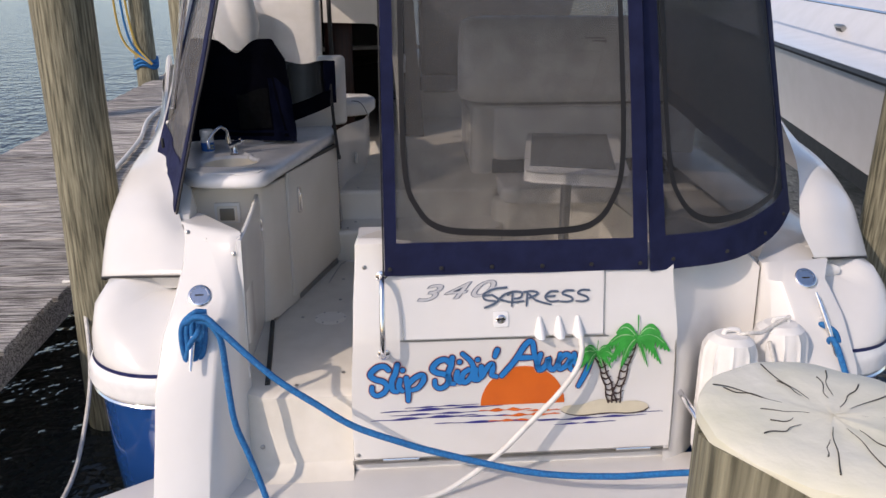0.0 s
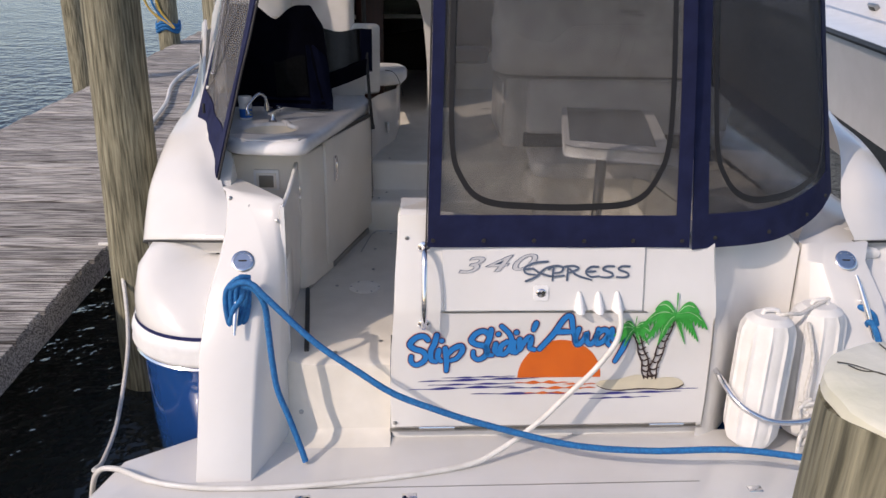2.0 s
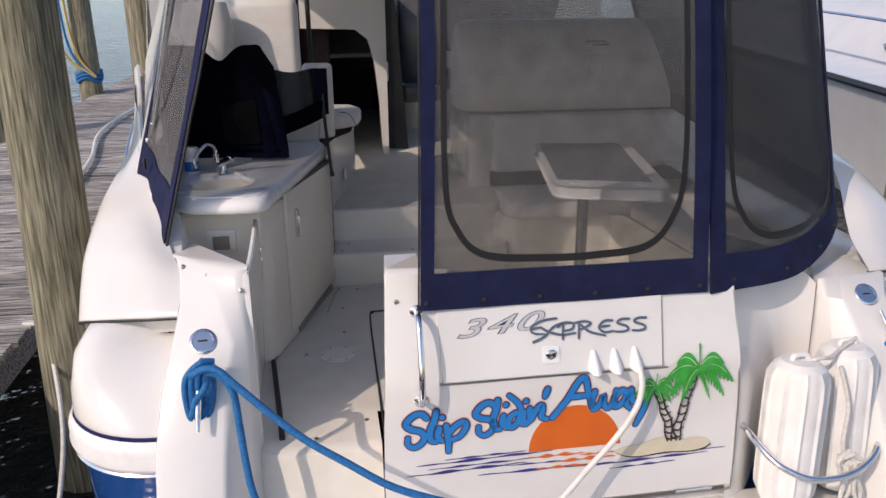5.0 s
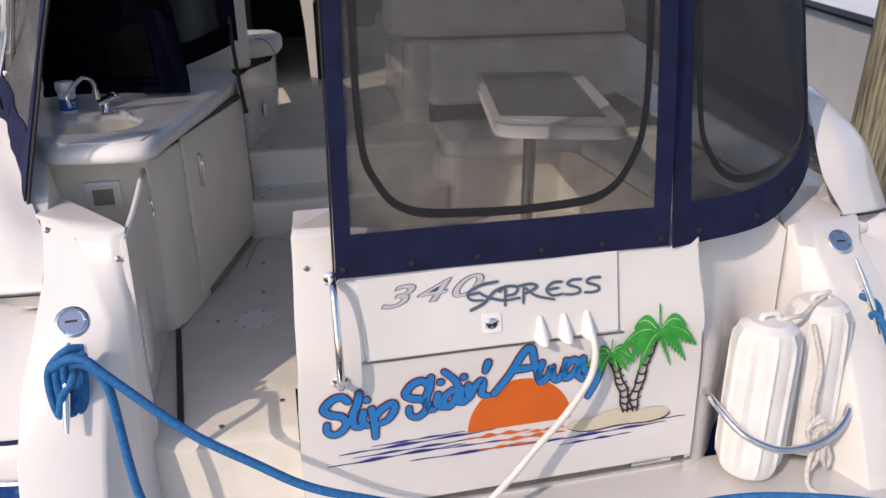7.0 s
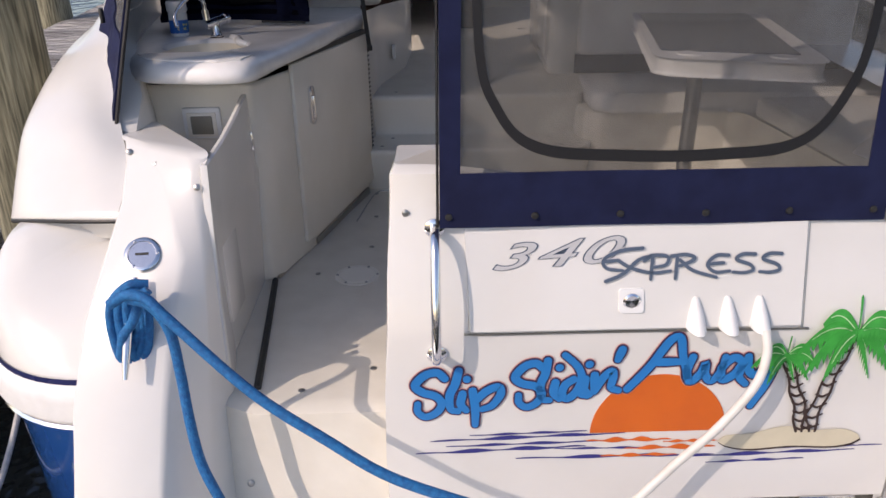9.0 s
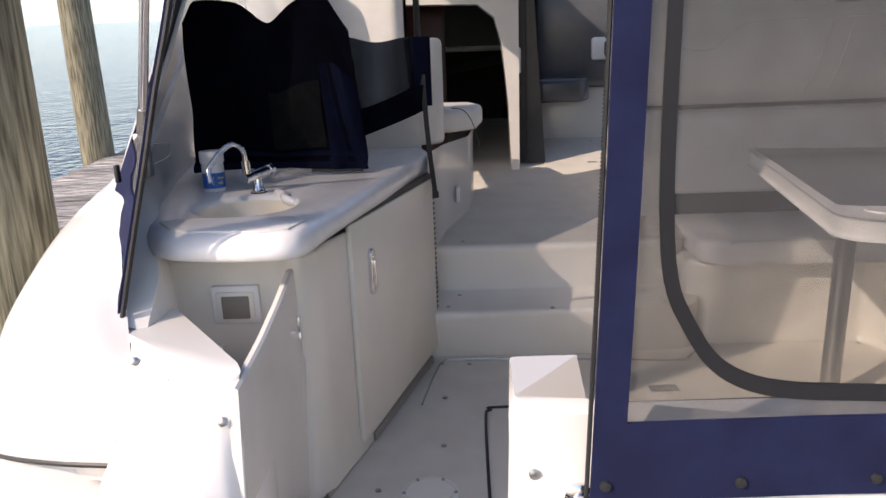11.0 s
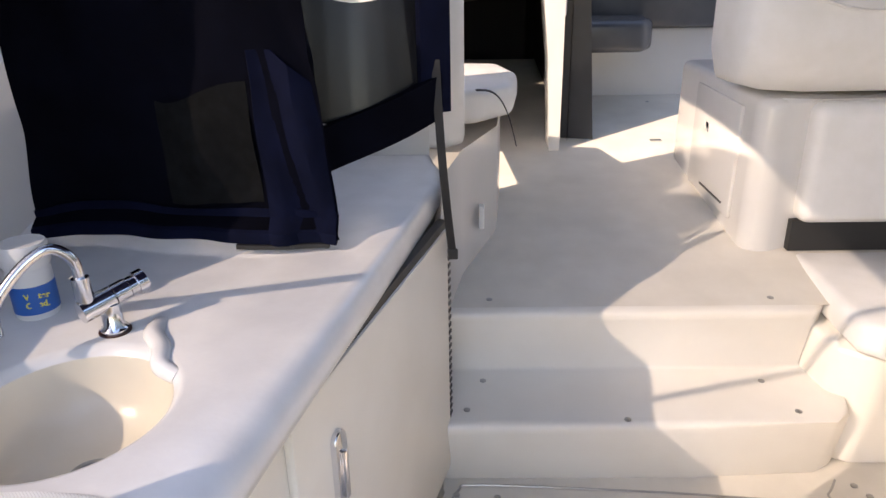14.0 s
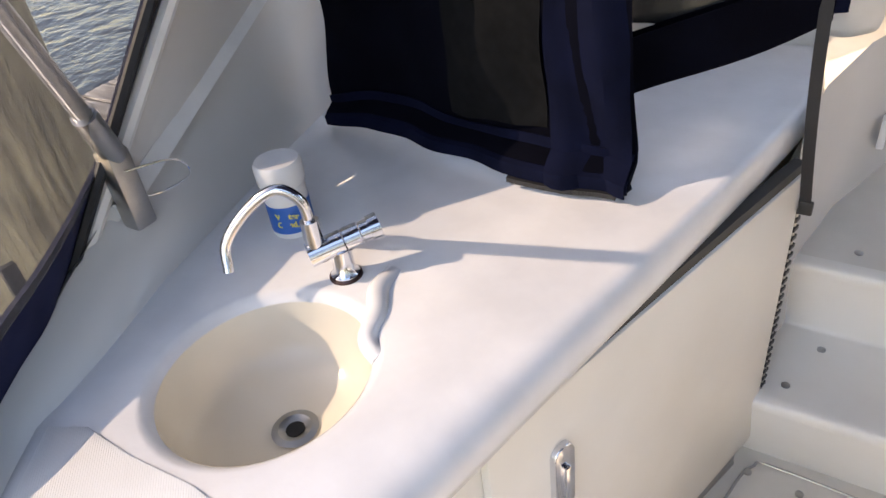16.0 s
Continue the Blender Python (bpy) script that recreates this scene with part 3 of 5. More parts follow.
def on_transom(poly, out, thick, bm=None):
    """A plate on the transom over a polygon of (x, z)."""
    bm = bm or bmesh.new()
    a = [bm.verts.new((x, ty(z) - out, z)) for x, z in poly]
    b = [bm.verts.new((x, ty(z) - out + thick, z)) for x, z in poly]
    bm.faces.new(a)
    bm.faces.new(b[::-1])
    for i in range(len(poly)):
        j = (i + 1) % len(poly)
        bm.faces.new((a[i], b[i], b[j], a[j]))
    return bm


def rounded(x0, z0, x1, z1, r, n=5):
    out = []
    for cx, cz, a0 in ((x1 - r, z1 - r, 0), (x0 + r, z1 - r, 90), (x0 + r, z0 + r, 180), (x1 - r, z0 + r, 270)):
        out += [(cx + r * math.cos(radians(a0 + 90 * k / n)), cz + r * math.sin(radians(a0 + 90 * k / n))) for k in range(n + 1)]
    return out


bm = bmesh.new()
f = lambda u, v: (-0.098 + 0.80 * u + (0.012 * v if u > 0.5 else -0.012 * v), ty(0.262 + 0.258 * v) - 0.006, 0.262 + 0.258 * v)
sheet(bm, f, 6, 6, 0.010)
hatch = part("hatch", bm, GEL, transom, "hinged stowage hatch")
for pts in ([(-0.103, 0.53), (-0.1, 0.30), (-0.098, 0.262), (-0.085, 0.252), (0.25, 0.252), (0.690, 0.249), (0.707, 0.255), (0.711, 0.29), (0.722, 0.53)],
            [(1.018, -0.27), (1.02, -0.1), (1.012, 0.2), (1.005, 0.5)]):
    bm = bmesh.new()
    tube(bm, [(x, ty(z) - 0.0005, z) for x, z in pts], 0.0032, 6, 6)
    part("seam", bm, DULLSTEEL, transom)
part("panel_joint", on_transom([(-0.318, -0.283), (1.02, -0.283), (1.02, -0.277), (-0.318, -0.277)], 0.003, 0.02), DULLSTEEL, transom)
for x in (-0.12, 0.86):
    h = part("hinge", boxm((x - 0.075, ty(-0.25) - 0.012, -0.272), (x + 0.075, ty(-0.25) + 0.002, -0.258), 0.004), DULLSTEEL, transom, "stainless piano hinge")
    part("pin", tube(bmesh.new(), [(x - 0.075, ty(-0.25) - 0.012, -0.258), (x + 0.075, ty(-0.25) - 0.012, -0.258)], 0.005, 8, curve=False), STEEL, h)
bm = bmesh.new()
tube(bm, [(-0.18, 2.765, 0.503), (-0.18, 2.715, 0.497), (-0.18, 2.675, 0.45), (-0.181, 2.632, 0.35), (-0.181, 2.622, 0.26), (-0.181, 2.635, 0.215), (-0.181, 2.69, 0.203)], 0.0115, 14, 10)
grab = part("grab_handle", bm, STEEL, transom, "polished stainless grab handle")
for z in (0.50, 0.203):
    ob = part("flange", lathe(bmesh.new(), [(0, -0.004), (0.024, -0.004), (0.024, 0.003), (0.015, 0.008), (0, 0.008)], 20), STEEL, grab)
    ob.matrix_basis = Matrix.Translation((-0.18, ty(z) - 0.003, z)) @ Matrix.Rotation(radians(90), 4, "X")
screws([(-0.248, ty(0.535) - 0.004, 0.535), (-0.295, ty(-0.24) - 0.003, -0.24)], transom, 0.009, (0, -1, 0))
lk = part("lock", on_transom(rounded(0.258, 0.302, 0.318, 0.358, 0.008), 0.016, 0.012), PLASTIC, transom, "square latch with chrome knob")
ob = part("knob", lathe(bmesh.new(), [(0, 0), (0.021, 0), (0.021, 0.003), (0.016, 0.006), (0, 0.003)], 20), STEEL, lk)
ob.matrix_basis = Matrix.Translation((0.288, ty(0.33) - 0.016, 0.33)) @ Matrix.Rotation(radians(90), 4, "X")
for x in (0.445, 0.523, 0.600):
    bm = bmesh.new()
    rows = []
    for k, (z, w, d) in enumerate(((0.335, 0.006, 0.01), (0.33, 0.010, 0.016), (0.30, 0.018, 0.03), (0.27, 0.024, 0.045), (0.262, 0.023, 0.048), (0.26, 0.018, 0.046))):
        rows.append([(x + w * math.cos(a), ty(z) - 0.006 - d * max(0, math.sin(a)) + 0.006 * (math.sin(a) < -0.1), z) for a in (2 * math.pi * j / 16 for j in range(16))])
    loft(bm, rows, True, True)
    part("drain_scoop", bm, PLASTIC, transom, "white conical outlet cover")

# painted name, sun, palms and waves
UP = Matrix.Rotation(radians(90), 4, "X")


def lettering(words, x, z, size, turn, mat, out, shear=0.0, bold=0.0, spacing=1.0, sx=1.0):
    m = Matrix.Translation((x, ty(z) - out, z)) @ Matrix.Rotation(radians(-3.2 if z < 0.25 else -18.5), 4, "X") @ UP @ Matrix.Rotation(radians(turn), 4, "Z") @ Matrix.Diagonal((sx, 1, 1, 1))
    return text_mesh(words, size, m, mat, transom, "lettering", 0.0006, shear, bold, spacing)


def ribbon(bm, pts, w, out):
    """A flat painted stroke with round ends along (x, z) points."""
    line = smooth_line([(x, z, 0) for x, z in pts], 6) if len(pts) > 1 else [Vector((*pts[0], 0)), Vector((pts[0][0] + 1e-4, pts[0][1], 0))]
    n = len(line) - 1
    left, right = [], []
    for i, q in enumerate(line):
        d = (line[min(i + 1, n)] - line[max(i - 1, 0)]).normalized()
        v = Vector((-d.y, d.x, 0)) * w * (0.86 + 0.14 * math.sin(3 * i / max(n, 1) + 0.6))
        left.append(q + v)
        right.append(q - v)
    for i in range(n):
        bm.faces.new([bm.verts.new((p.x, ty(p.y) - out, p.y)) for p in (left[i], left[i + 1], right[i + 1], right[i])])
    for k, (c, e) in enumerate(((line[0], left[0]), (line[-1], left[-1]))):
        r = (e - c).length
        bm.faces.new([bm.verts.new((c.x + r * math.cos(a), ty(c.y + r * math.sin(a)) - out - 0.00012 * (k + 1), c.y + r * math.sin(a))) for a in np.linspace(0, 2 * math.pi, 16, endpoint=False)])


def glyph(strokes, x, z, sx, sz, turn, w, layers, out):
    """One brush letter: strokes in a unit box whose height is the capital, drawn in layers of growing width below."""
    c, s = math.cos(radians(turn)), math.sin(radians(turn))
    for k, (extra, mat) in enumerate(layers):
        bm = bmesh.new()
        for j, st in enumerate(strokes):
            ribbon(bm, [(x + c * sx * u - s * sz * v, z + s * sx * u + c * sz * v) for u, v in st], w + extra, out + 0.0012 * k + 0.00025 * j)
        part("letter" if k == len(layers) - 1 else "letter_edge", bm, mat, transom)


BRUSH = {
    "S": [[(0.70, 0.84), (0.56, 0.97), (0.32, 0.92), (0.13, 0.70), (0.27, 0.54), (0.52, 0.45), (0.64, 0.28), (0.54, 0.08), (0.32, -0.02), (0.17, 0.10), (0.17, 0.28)]],
    "l": [[(0.24, 0.97), (0.17, 0.68), (0.06, 0.42), (0.08, 0.12), (0.22, 0.06)]],
    "i": [[(0.10, 0.46), (0.05, 0.22), (0.16, 0.06)], [(0.20, 0.80)]],
    "p": [[(0.06, 0.50), (0.09, 0.10), (0.07, -0.28)], [(0.11, 0.28), (0.32, 0.47), (0.56, 0.55), (0.60, 0.38), (0.42, 0.14), (0.23, 0.07)]],
    "d": [[(0.30, 0.48), (0.11, 0.36), (0.04, 0.14), (0.16, 0.05), (0.34, 0.20), (0.46, 0.48), (0.40, 0.76), (0.16, 1.06)], [(0.44, 0.42), (0.43, 0.14), (0.55, 0.06)]],
    "n": [[(0.10, 0.52), (0.06, 0.10)], [(0.08, 0.14), (0.28, 0.42), (0.48, 0.56), (0.50, 0.40), (0.44, 0.15), (0.60, 0.05)]],
    "'": [[(0.12, 0.98), (0.02, 0.74)]],
    "A": [[(0.0, 0.0), (0.36, 0.44), (0.66, 0.92), (0.84, 0.98), (0.92, 0.62), (1.06, 0.12)], [(0.46, 0.52), (0.90, 0.52)]],
    "w": [[(0.10, 0.58), (0.02, 0.26), (0.12, 0.06), (0.30, 0.24), (0.36, 0.44), (0.38, 0.20), (0.52, 0.06), (0.68, 0.30), (0.72, 0.58)]],
    "a": [[(0.42, 0.48), (0.24, 0.56), (0.05, 0.34), (0.10, 0.10), (0.30, 0.22), (0.44, 0.50), (0.40, 0.18), (0.54, 0.02)]],
    "y": [[(0.10, 0.56), (0.14, 0.32), (0.28, 0.20), (0.52, 0.44)], [(0.64, 0.52), (0.50, 0.02), (0.30, -0.44)]],
}
PAINT = [(0.0062, DPINK), (0.0042, DRED), (0.0, DSLIP)]
H = 0.128
for ch, x, z, k, turn in (("S", -0.252, 0.028, 1.0, 0), ("l", -0.158, 0.032, 1.0, 0), ("i", -0.128, 0.034, 0.95, 2), ("p", -0.097, 0.034, 1.0, 3),
                          ("S", 0.004, 0.046, 0.97, 5), ("l", 0.073, 0.056, 0.97, 5), ("i", 0.106, 0.060, 0.95, 5), ("d", 0.128, 0.062, 0.96, 6), ("i", 0.182, 0.070, 0.92, 6), ("n", 0.206, 0.076, 0.88, 7), ("'", 0.268, 0.092, 0.90, 4),
                          ("A", 0.294, 0.093, 1.12, 0), ("w", 0.436, 0.104, 1.02, -1), ("a", 0.517, 0.101, 1.06, -3), ("y", 0.572, 0.098, 1.10, -2)):
    glyph(BRUSH[ch], x, z, H * k, H * k, turn, 0.0110, PAINT, 0.0030)
lettering("340", -0.055, 0.405, 0.088, 3.0, DSLATE, 0.0135, 0.45, 0.0016, 1.15, 2.05)
lettering("340", -0.055, 0.405, 0.088, 3.0, DSILVER, 0.0150, 0.45, 0.0, 1.15, 2.05)
MODEL = {
    "E": [[(1.7, 1.35), (0.8, 1.25), (0.15, 0.85), (0.25, 0.4), (0.9, 0.25)], [(0.2, 0.75), (0.75, 0.78)]],
    "X": [[(0.2, 0.8), (0.7, 0.4), (1.5, 0.1), (2.3, 0.15)], [(-0.3, -0.25), (0.4, 0.1), (1.0, 0.75), (1.6, 1.0)]],
    "P": [[(0.35, 0.95), (0.25, -0.2)], [(0.0, 0.75), (0.4, 1.0), (0.95, 0.9), (0.85, 0.5), (0.3, 0.4)]],
    "R": [[(0.35, 0.9), (0.25, -0.2)], [(0.1, 0.95), (0.7, 1.0), (1.05, 0.8), (0.6, 0.5), (0.3, 0.45)], [(0.45, 0.75), (0.95, 0.2), (1.9, -0.2)]],
    "e": [[(0.95, 0.92), (0.45, 0.92), (0.1, 0.5), (0.4, 0.1), (1.0, 0.12)], [(0.2, 0.52), (0.75, 0.55)]],
    "s": [[(0.95, 0.95), (0.45, 0.97), (0.2, 0.72), (0.75, 0.42), (0.85, 0.15), (0.5, 0.03), (0.05, 0.08)]],
}
for ch, x in (("E", 0.213), ("X", 0.243), ("P", 0.318), ("R", 0.377), ("e", 0.464), ("s", 0.528), ("s", 0.592)):
    glyph(MODEL[ch], x, 0.388, 0.060, 0.045, 1.0, 0.0042, [(0.0014, DSILVER), (0.0, DSLATE)], 0.0160)
part("painted_sun", on_transom([(0.383 + 0.174 * math.cos(a), -0.038 + 0.168 * math.sin(a)) for a in np.linspace(0, math.pi, 40)], 0.0022, 0.002), DORANGE, transom, "orange half sun decal")


def wave(x0, z0, length, height, mat, out, tilt=0.0, ph=0.0):
    n = 22
    top = [(x0 + length * k / n, z0 + tilt * k / n + height * (0.5 + 0.5 * math.sin(ph + k * 0.9)) * math.sin(math.pi * k / n) ** 0.7) for k in range(n + 1)]
    low = [(x0 + length * k / n, z0 + tilt * k / n - height * (0.35 + 0.3 * math.sin(ph + 2 + k * 0.7)) * math.sin(math.pi * k / n) ** 0.7 - 0.0008) for k in range(n, -1, -1)]
    return on_transom(top + low, out, 0.0015)


for x0, z0, ln, h, mt, tl, ph in ((-0.20, -0.083, 0.50, 0.007, DNAVY, 0.012, 0), (-0.24, -0.120, 0.44, 0.008, DNAVY, 0.012, 1.2), (-0.16, -0.100, 0.40, 0.005, DNAVY, 0.006, 2), (0.02, -0.142, 0.52, 0.007, DNAVY, -0.002, 0.6), (0.12, -0.115, 0.30, 0.004, DNAVY, -0.004, 2.2),
                                  (0.45, -0.150, 0.46, 0.007, DNAVY, 0.010, 0.3), (0.60, -0.128, 0.38, 0.005, DNAVY, 0.0, 1.4), (0.52, -0.170, 0.26, 0.005, DNAVY, 0.006, 2.5), (-0.10, -0.068, 0.30, 0.004, DNAVY, 0.006, 1.7),
                                  (0.20, -0.092, 0.22, 0.010, DORANGE, 0.0, 1), (0.30, -0.118, 0.24, 0.010, DORANGE, 0.0, 2), (0.24, -0.140, 0.20, 0.007, DORANGE, 0.0, 0), (0.40, -0.100, 0.14, 0.006, DORANGE, 0.0, 2.6)):
    part("painted_wave", wave(x0, z0 + 0.032, ln, h, mt, 0.0030 if mt is DNAVY else 0.0045, tl, ph), mt, transom)
isl = [(0.540 + 0.375 * t, -0.070 - 0.026 * math.sin(math.pi * t) ** 0.5 - 0.006 * math.sin(9 * t)) for t in np.linspace(0, 1, 20)] + [(0.915 - 0.365 * t, -0.067 + 0.032 * math.sin(math.pi * t) ** 0.6 + 0.006 * math.sin(14 * t)) for t in np.linspace(0.02, 0.98, 18)]
part("painted_island_edge", on_transom([(x + 0.004, z - 0.006) for x, z in isl], 0.0052, 0.001), DBROWN, transom)
part("painted_island", on_transom(isl, 0.0062, 0.001), DSAND, transom, "sand-coloured island decal")


def painted_palm(x0, z0, x1, z1, r):
    """A decal palm: open ladder-like leaning trunk, drooping combed fronds with pale ribs."""
    n = 9
    at = lambda t: (x0 + (x1 - x0) * t ** 1.3, z0 + (z1 - z0) * t)
    bm = bmesh.new()
    for side in (-1, 1):
        ribbon(bm, [(at(t)[0] + side * 0.017 * (1 - 0.45 * t) * (1 + 0.25 * math.sin(17 * t + side)), at(t)[1]) for t in np.linspace(0, 1, 12)], 0.0034, 0.0080 + 0.0003 * side)
    for k in range(n):
        t = (k + 0.4) / n
        (xa, za), w = at(t), 0.019 * (1 - 0.45 * t)
        ribbon(bm, [(xa - w, za + 0.004), (xa, za - 0.003), (xa + w * 1.3, za + 0.008)], 0.0036, 0.0086 + 0.0002 * k)
    part("painted_trunk", bm, DBROWN, transom)
    for k, a in enumerate((-62, -22, 14, 48, 88, 126, 160, 198, 238)):
        c, sn = math.cos(radians(a)), math.sin(radians(a))
        ln = r * (1.12 if 0 < a < 180 else 0.9)
        mid, top, low = [], [], []
        for j in range(19):
            t = j / 18
            cx, cz = x1 + c * ln * t, z1 + sn * ln * t * 0.72 - 0.55 * r * t * t * (0.25 + abs(c)) + 0.12 * r * math.sin(math.pi * t)
            w = r * 0.26 * math.sin(math.pi * min(1, t * 0.92 + 0.08)) ** 0.8 + 0.001
            mid.append((cx, cz))
            top.append((cx + sn * w * 0.25, cz + w * 0.45))
            low.append((cx, cz - w * (1.55 if j % 2 else 0.75)))
        part("painted_frond", on_transom(top + low[::-1], 0.0110 + 0.0006 * k, 0.0004), DGREEN, transom)
        if k in (0, 2, 3, 5, 6, 8):
            bm = bmesh.new()
            ribbon(bm, mid[2:15:3], 0.0013, 0.0116 + 0.0006 * k)
            part("painted_rib", bm, DLIME, transom)


painted_palm(0.755, -0.045, 0.678, 0.182, 0.080)
painted_palm(0.770, -0.045, 0.842, 0.240, 0.132)

# ---- starboard quarter with fender recess ----
stq = quarter(1)
deck_fill(1, stq, 1)
cleat((1.625, 2.835, 0.345), (1.69, 2.715, 0.075), (0.008, -0.075, 0.035), stq)
ob = part("shore_power_inlet", lathe(bmesh.new(), [(0, -0.01), (0.06, -0.01), (0.062, 0.004), (0.048, 0.012), (0.040, 0.012), (0.036, -0.002), (0.018, 0.002), (0, 0.002)], 28), RUBBER, stq, "round black power inlet")
ob.matrix_basis = Matrix.Translation((1.73, 2.625, -0.08)) @ Matrix.Rotation(radians(62), 4, "X")
bm = bmesh.new()
rows = []
for z in (-0.34, -0.1, 0.15, 0.3, 0.42, 0.5, 0.56):
    k = max(0.0, (z - 0.15) / 0.4)
    rows.append([(x, y + 0.09 * k * (0.2 + 0.8 * math.sin(math.pi * t)) , z + 0.05 * t * max(0, z) - 0.26 * t ** 4 * max(0, z)) for t, x, y in ((t, 0.995 + 0.46 * t, ty(z) * (1 - t) + t * 2.90 + 0.06 * math.sin(math.pi * t) - 0.05 * math.sin(2 * math.pi * t) * (z < 0.3)) for t in np.linspace(0, 1, 17))])
rows.append([(x, y + 0.05, z + 0.02) for x, y, z in rows[-1]])
rows.append([(x, y + 0.25, z - 0.02) for x, y, z in rows[-1]])
loft(bm, rows)
part("fender_recess", bm, GEL, boat, "concave white recess", 60)
bm = bmesh.new()
tube(bm, [(1.055, 2.72, -0.02), (1.058, 2.62, -0.035), (1.09, 2.52, -0.08), (1.17, 2.462, -0.115), (1.27, 2.455, -0.13), (1.38, 2.47, -0.125), (1.50, 2.525, -0.10), (1.60, 2.63, -0.065), (1.645, 2.72, -0.05)], 0.0125, 12, 8)
rail = part("fender_rail", bm, STEEL, boat, "bent stainless fender rail")
for p, d in (((1.055, 2.715, -0.02), (0.1, -1, 0)), ((1.645, 2.72, -0.05), (-0.3, -1, 0))):
    ob = part("flange", lathe(bmesh.new(), [(0, -0.004), (0.026, -0.004), (0.026, 0.004), (0.014, 0.01), (0, 0.01)], 18), STEEL, rail)
    ob.matrix_basis = Matrix.Translation(p) @ Vector(d).to_track_quat("Z", "Y").to_matrix().to_4x4()


def fender(x, y, z0, z1, r, lean):
    """A ribbed inflatable fender with rope eyes."""
    fd = thing("fender", "white ribbed cylindrical boat fender held in a rail", "fender", "fenders on the transom")
    h = z1 - z0
    bm = bmesh.new()
    n = 60
    prof = [(0.2, 0.0), (0.55, 0.006), (0.86, 0.03), (0.97, 0.07), (1.0, 0.12), (1.0, h / 2), (1.0, h - 0.12), (0.97, h - 0.06), (0.88, h - 0.025), (0.62, h - 0.004), (0.25, h)]
    rows = []
    for k, z in prof:
        rib = 0.075 if 0.06 < z < h - 0.05 else 0.0
        rows.append([(r * k * (1 + (rib if j % 6 == 0 else 0)) * math.cos(2 * math.pi * j / n), r * k * (1 + (rib if j % 6 == 0 else 0)) * math.sin(2 * math.pi * j / n), z) for j in range(n)])
    loft(bm, rows, True, True)
    part("body", bm, FENDER, fd, angle=24)
    part("rope_eye", tube(bmesh.new(), [(0.03, 0, h - 0.01), (0.025, 0, h + 0.014), (-0.025, 0, h + 0.014), (-0.03, 0, h - 0.01)], 0.010, 8), FENDER, fd)
    fd.matrix_basis = Matrix.Translation((x, y, z0)) @ Matrix.Rotation(radians(lean[0]), 4, "X") @ Matrix.Rotation(radians(lean[1]), 4, "Y")
    return fd


fender(1.20, 2.595, -0.325, 0.27, 0.103, (-3, 1))
fender(1.475, 2.665, -0.325, 0.28, 0.103, (-3, -2))
lash = thing("fender_line", "tangled white three-strand line tied round the fender rail", "rope")
bm = bmesh.new()
tube(bm, [(1.22, 2.62, 0.26), (1.27, 2.60, 0.28), (1.33, 2.62, 0.27), (1.40, 2.66, 0.28), (1.49, 2.70, 0.30)], 0.008, 8)
tube(bm, [(1.36, 2.60, 0.24), (1.385, 2.56, 0.1), (1.37, 2.535, -0.05), (1.39, 2.51, -0.12)], 0.008, 8)
for k in range(5):
    a = k * 1.3
    tube(bm, [(1.375 + 0.035 * math.cos(a), 2.515, -0.09 + 0.03 * math.sin(a)), (1.38 + 0.05 * math.cos(a + 1.4), 2.50, -0.11 + 0.04 * math.sin(a + 1.4)), (1.37 + 0.03 * math.cos(a + 3), 2.51, -0.10 + 0.035 * math.sin(a + 3)), (1.385 + 0.02 * math.cos(a + 5), 2.52, -0.09)], 0.008, 8)
for dx in (0, 0.045):
    tube(bm, [(1.38 + dx, 2.505, -0.12), (1.36 + dx, 2.49, -0.2), (1.365 + dx * 1.6, 2.495, -0.27), (1.40 + dx, 2.50, -0.22), (1.39, 2.51, -0.12)], 0.008, 8)
tube(bm, [(1.37, 2.50, -0.15), (1.35, 2.48, -0.26), (1.36, 2.45, -0.318), (1.45, 2.38, -0.32), (1.55, 2.30, -0.32)], 0.008, 8)
part("line", bm, WHITEROPE, lash)

# ---- mooring lines and shore hose ----
rope = thing("mooring_line", "bright blue braided dock line wrapped on a cleat", "rope", "mooring lines")
bm = bmesh.new()
C = Vector((-0.890, 2.758, 0.278))
for k in range(3):
    o = 0.012 * k
    tube(bm, [C + Vector(v) for v in ((0.03 - o, -0.03, 0.11 - o), (-0.01, -0.045, 0.115 - o), (-0.062 + 1.6 * o, -0.05, 0.06), (-0.066 + 1.6 * o, -0.055, -0.04), (-0.045 + o, -0.06, -0.10 + o), (-0.005 - o, -0.055, -0.08 + o), (0.018 - o, -0.05, 0.0), (0.02 - o, -0.04, 0.08), (0.0, -0.03, 0.115))], 0.0115, 10)
tube(bm, [C + Vector(v) for v in ((-0.05, -0.075, -0.06), (-0.03, -0.085, 0.0), (0.0, -0.085, 0.04), (0.02, -0.07, 0.09), (0.04, -0.06, 0.11))], 0.0115, 10)
part("coil", bm, BLUEROPE, rope)
bm = bmesh.new()
tube(bm, [(-0.925, 2.655, 0.375), (-0.88, 2.65, 0.40), (-0.835, 2.64, 0.395), (-0.785, 2.62, 0.352), (-0.60, 2.55, 0.197), (-0.435, 2.51, 0.09), (-0.30, 2.48, 0.01), (-0.14, 2.46, -0.05), (0.027, 2.45, -0.106), (0.373, 2.40, -0.176), (0.673, 2.36, -0.183), (1.066, 2.30, -0.15), (1.5, 2.05, -0.10), (2.0, 1.5, -0.02), (2.6, 0.6, 0.1)], 0.0125, 10)
part("line", bm, BLUEROPE, rope)
bm = bmesh.new()
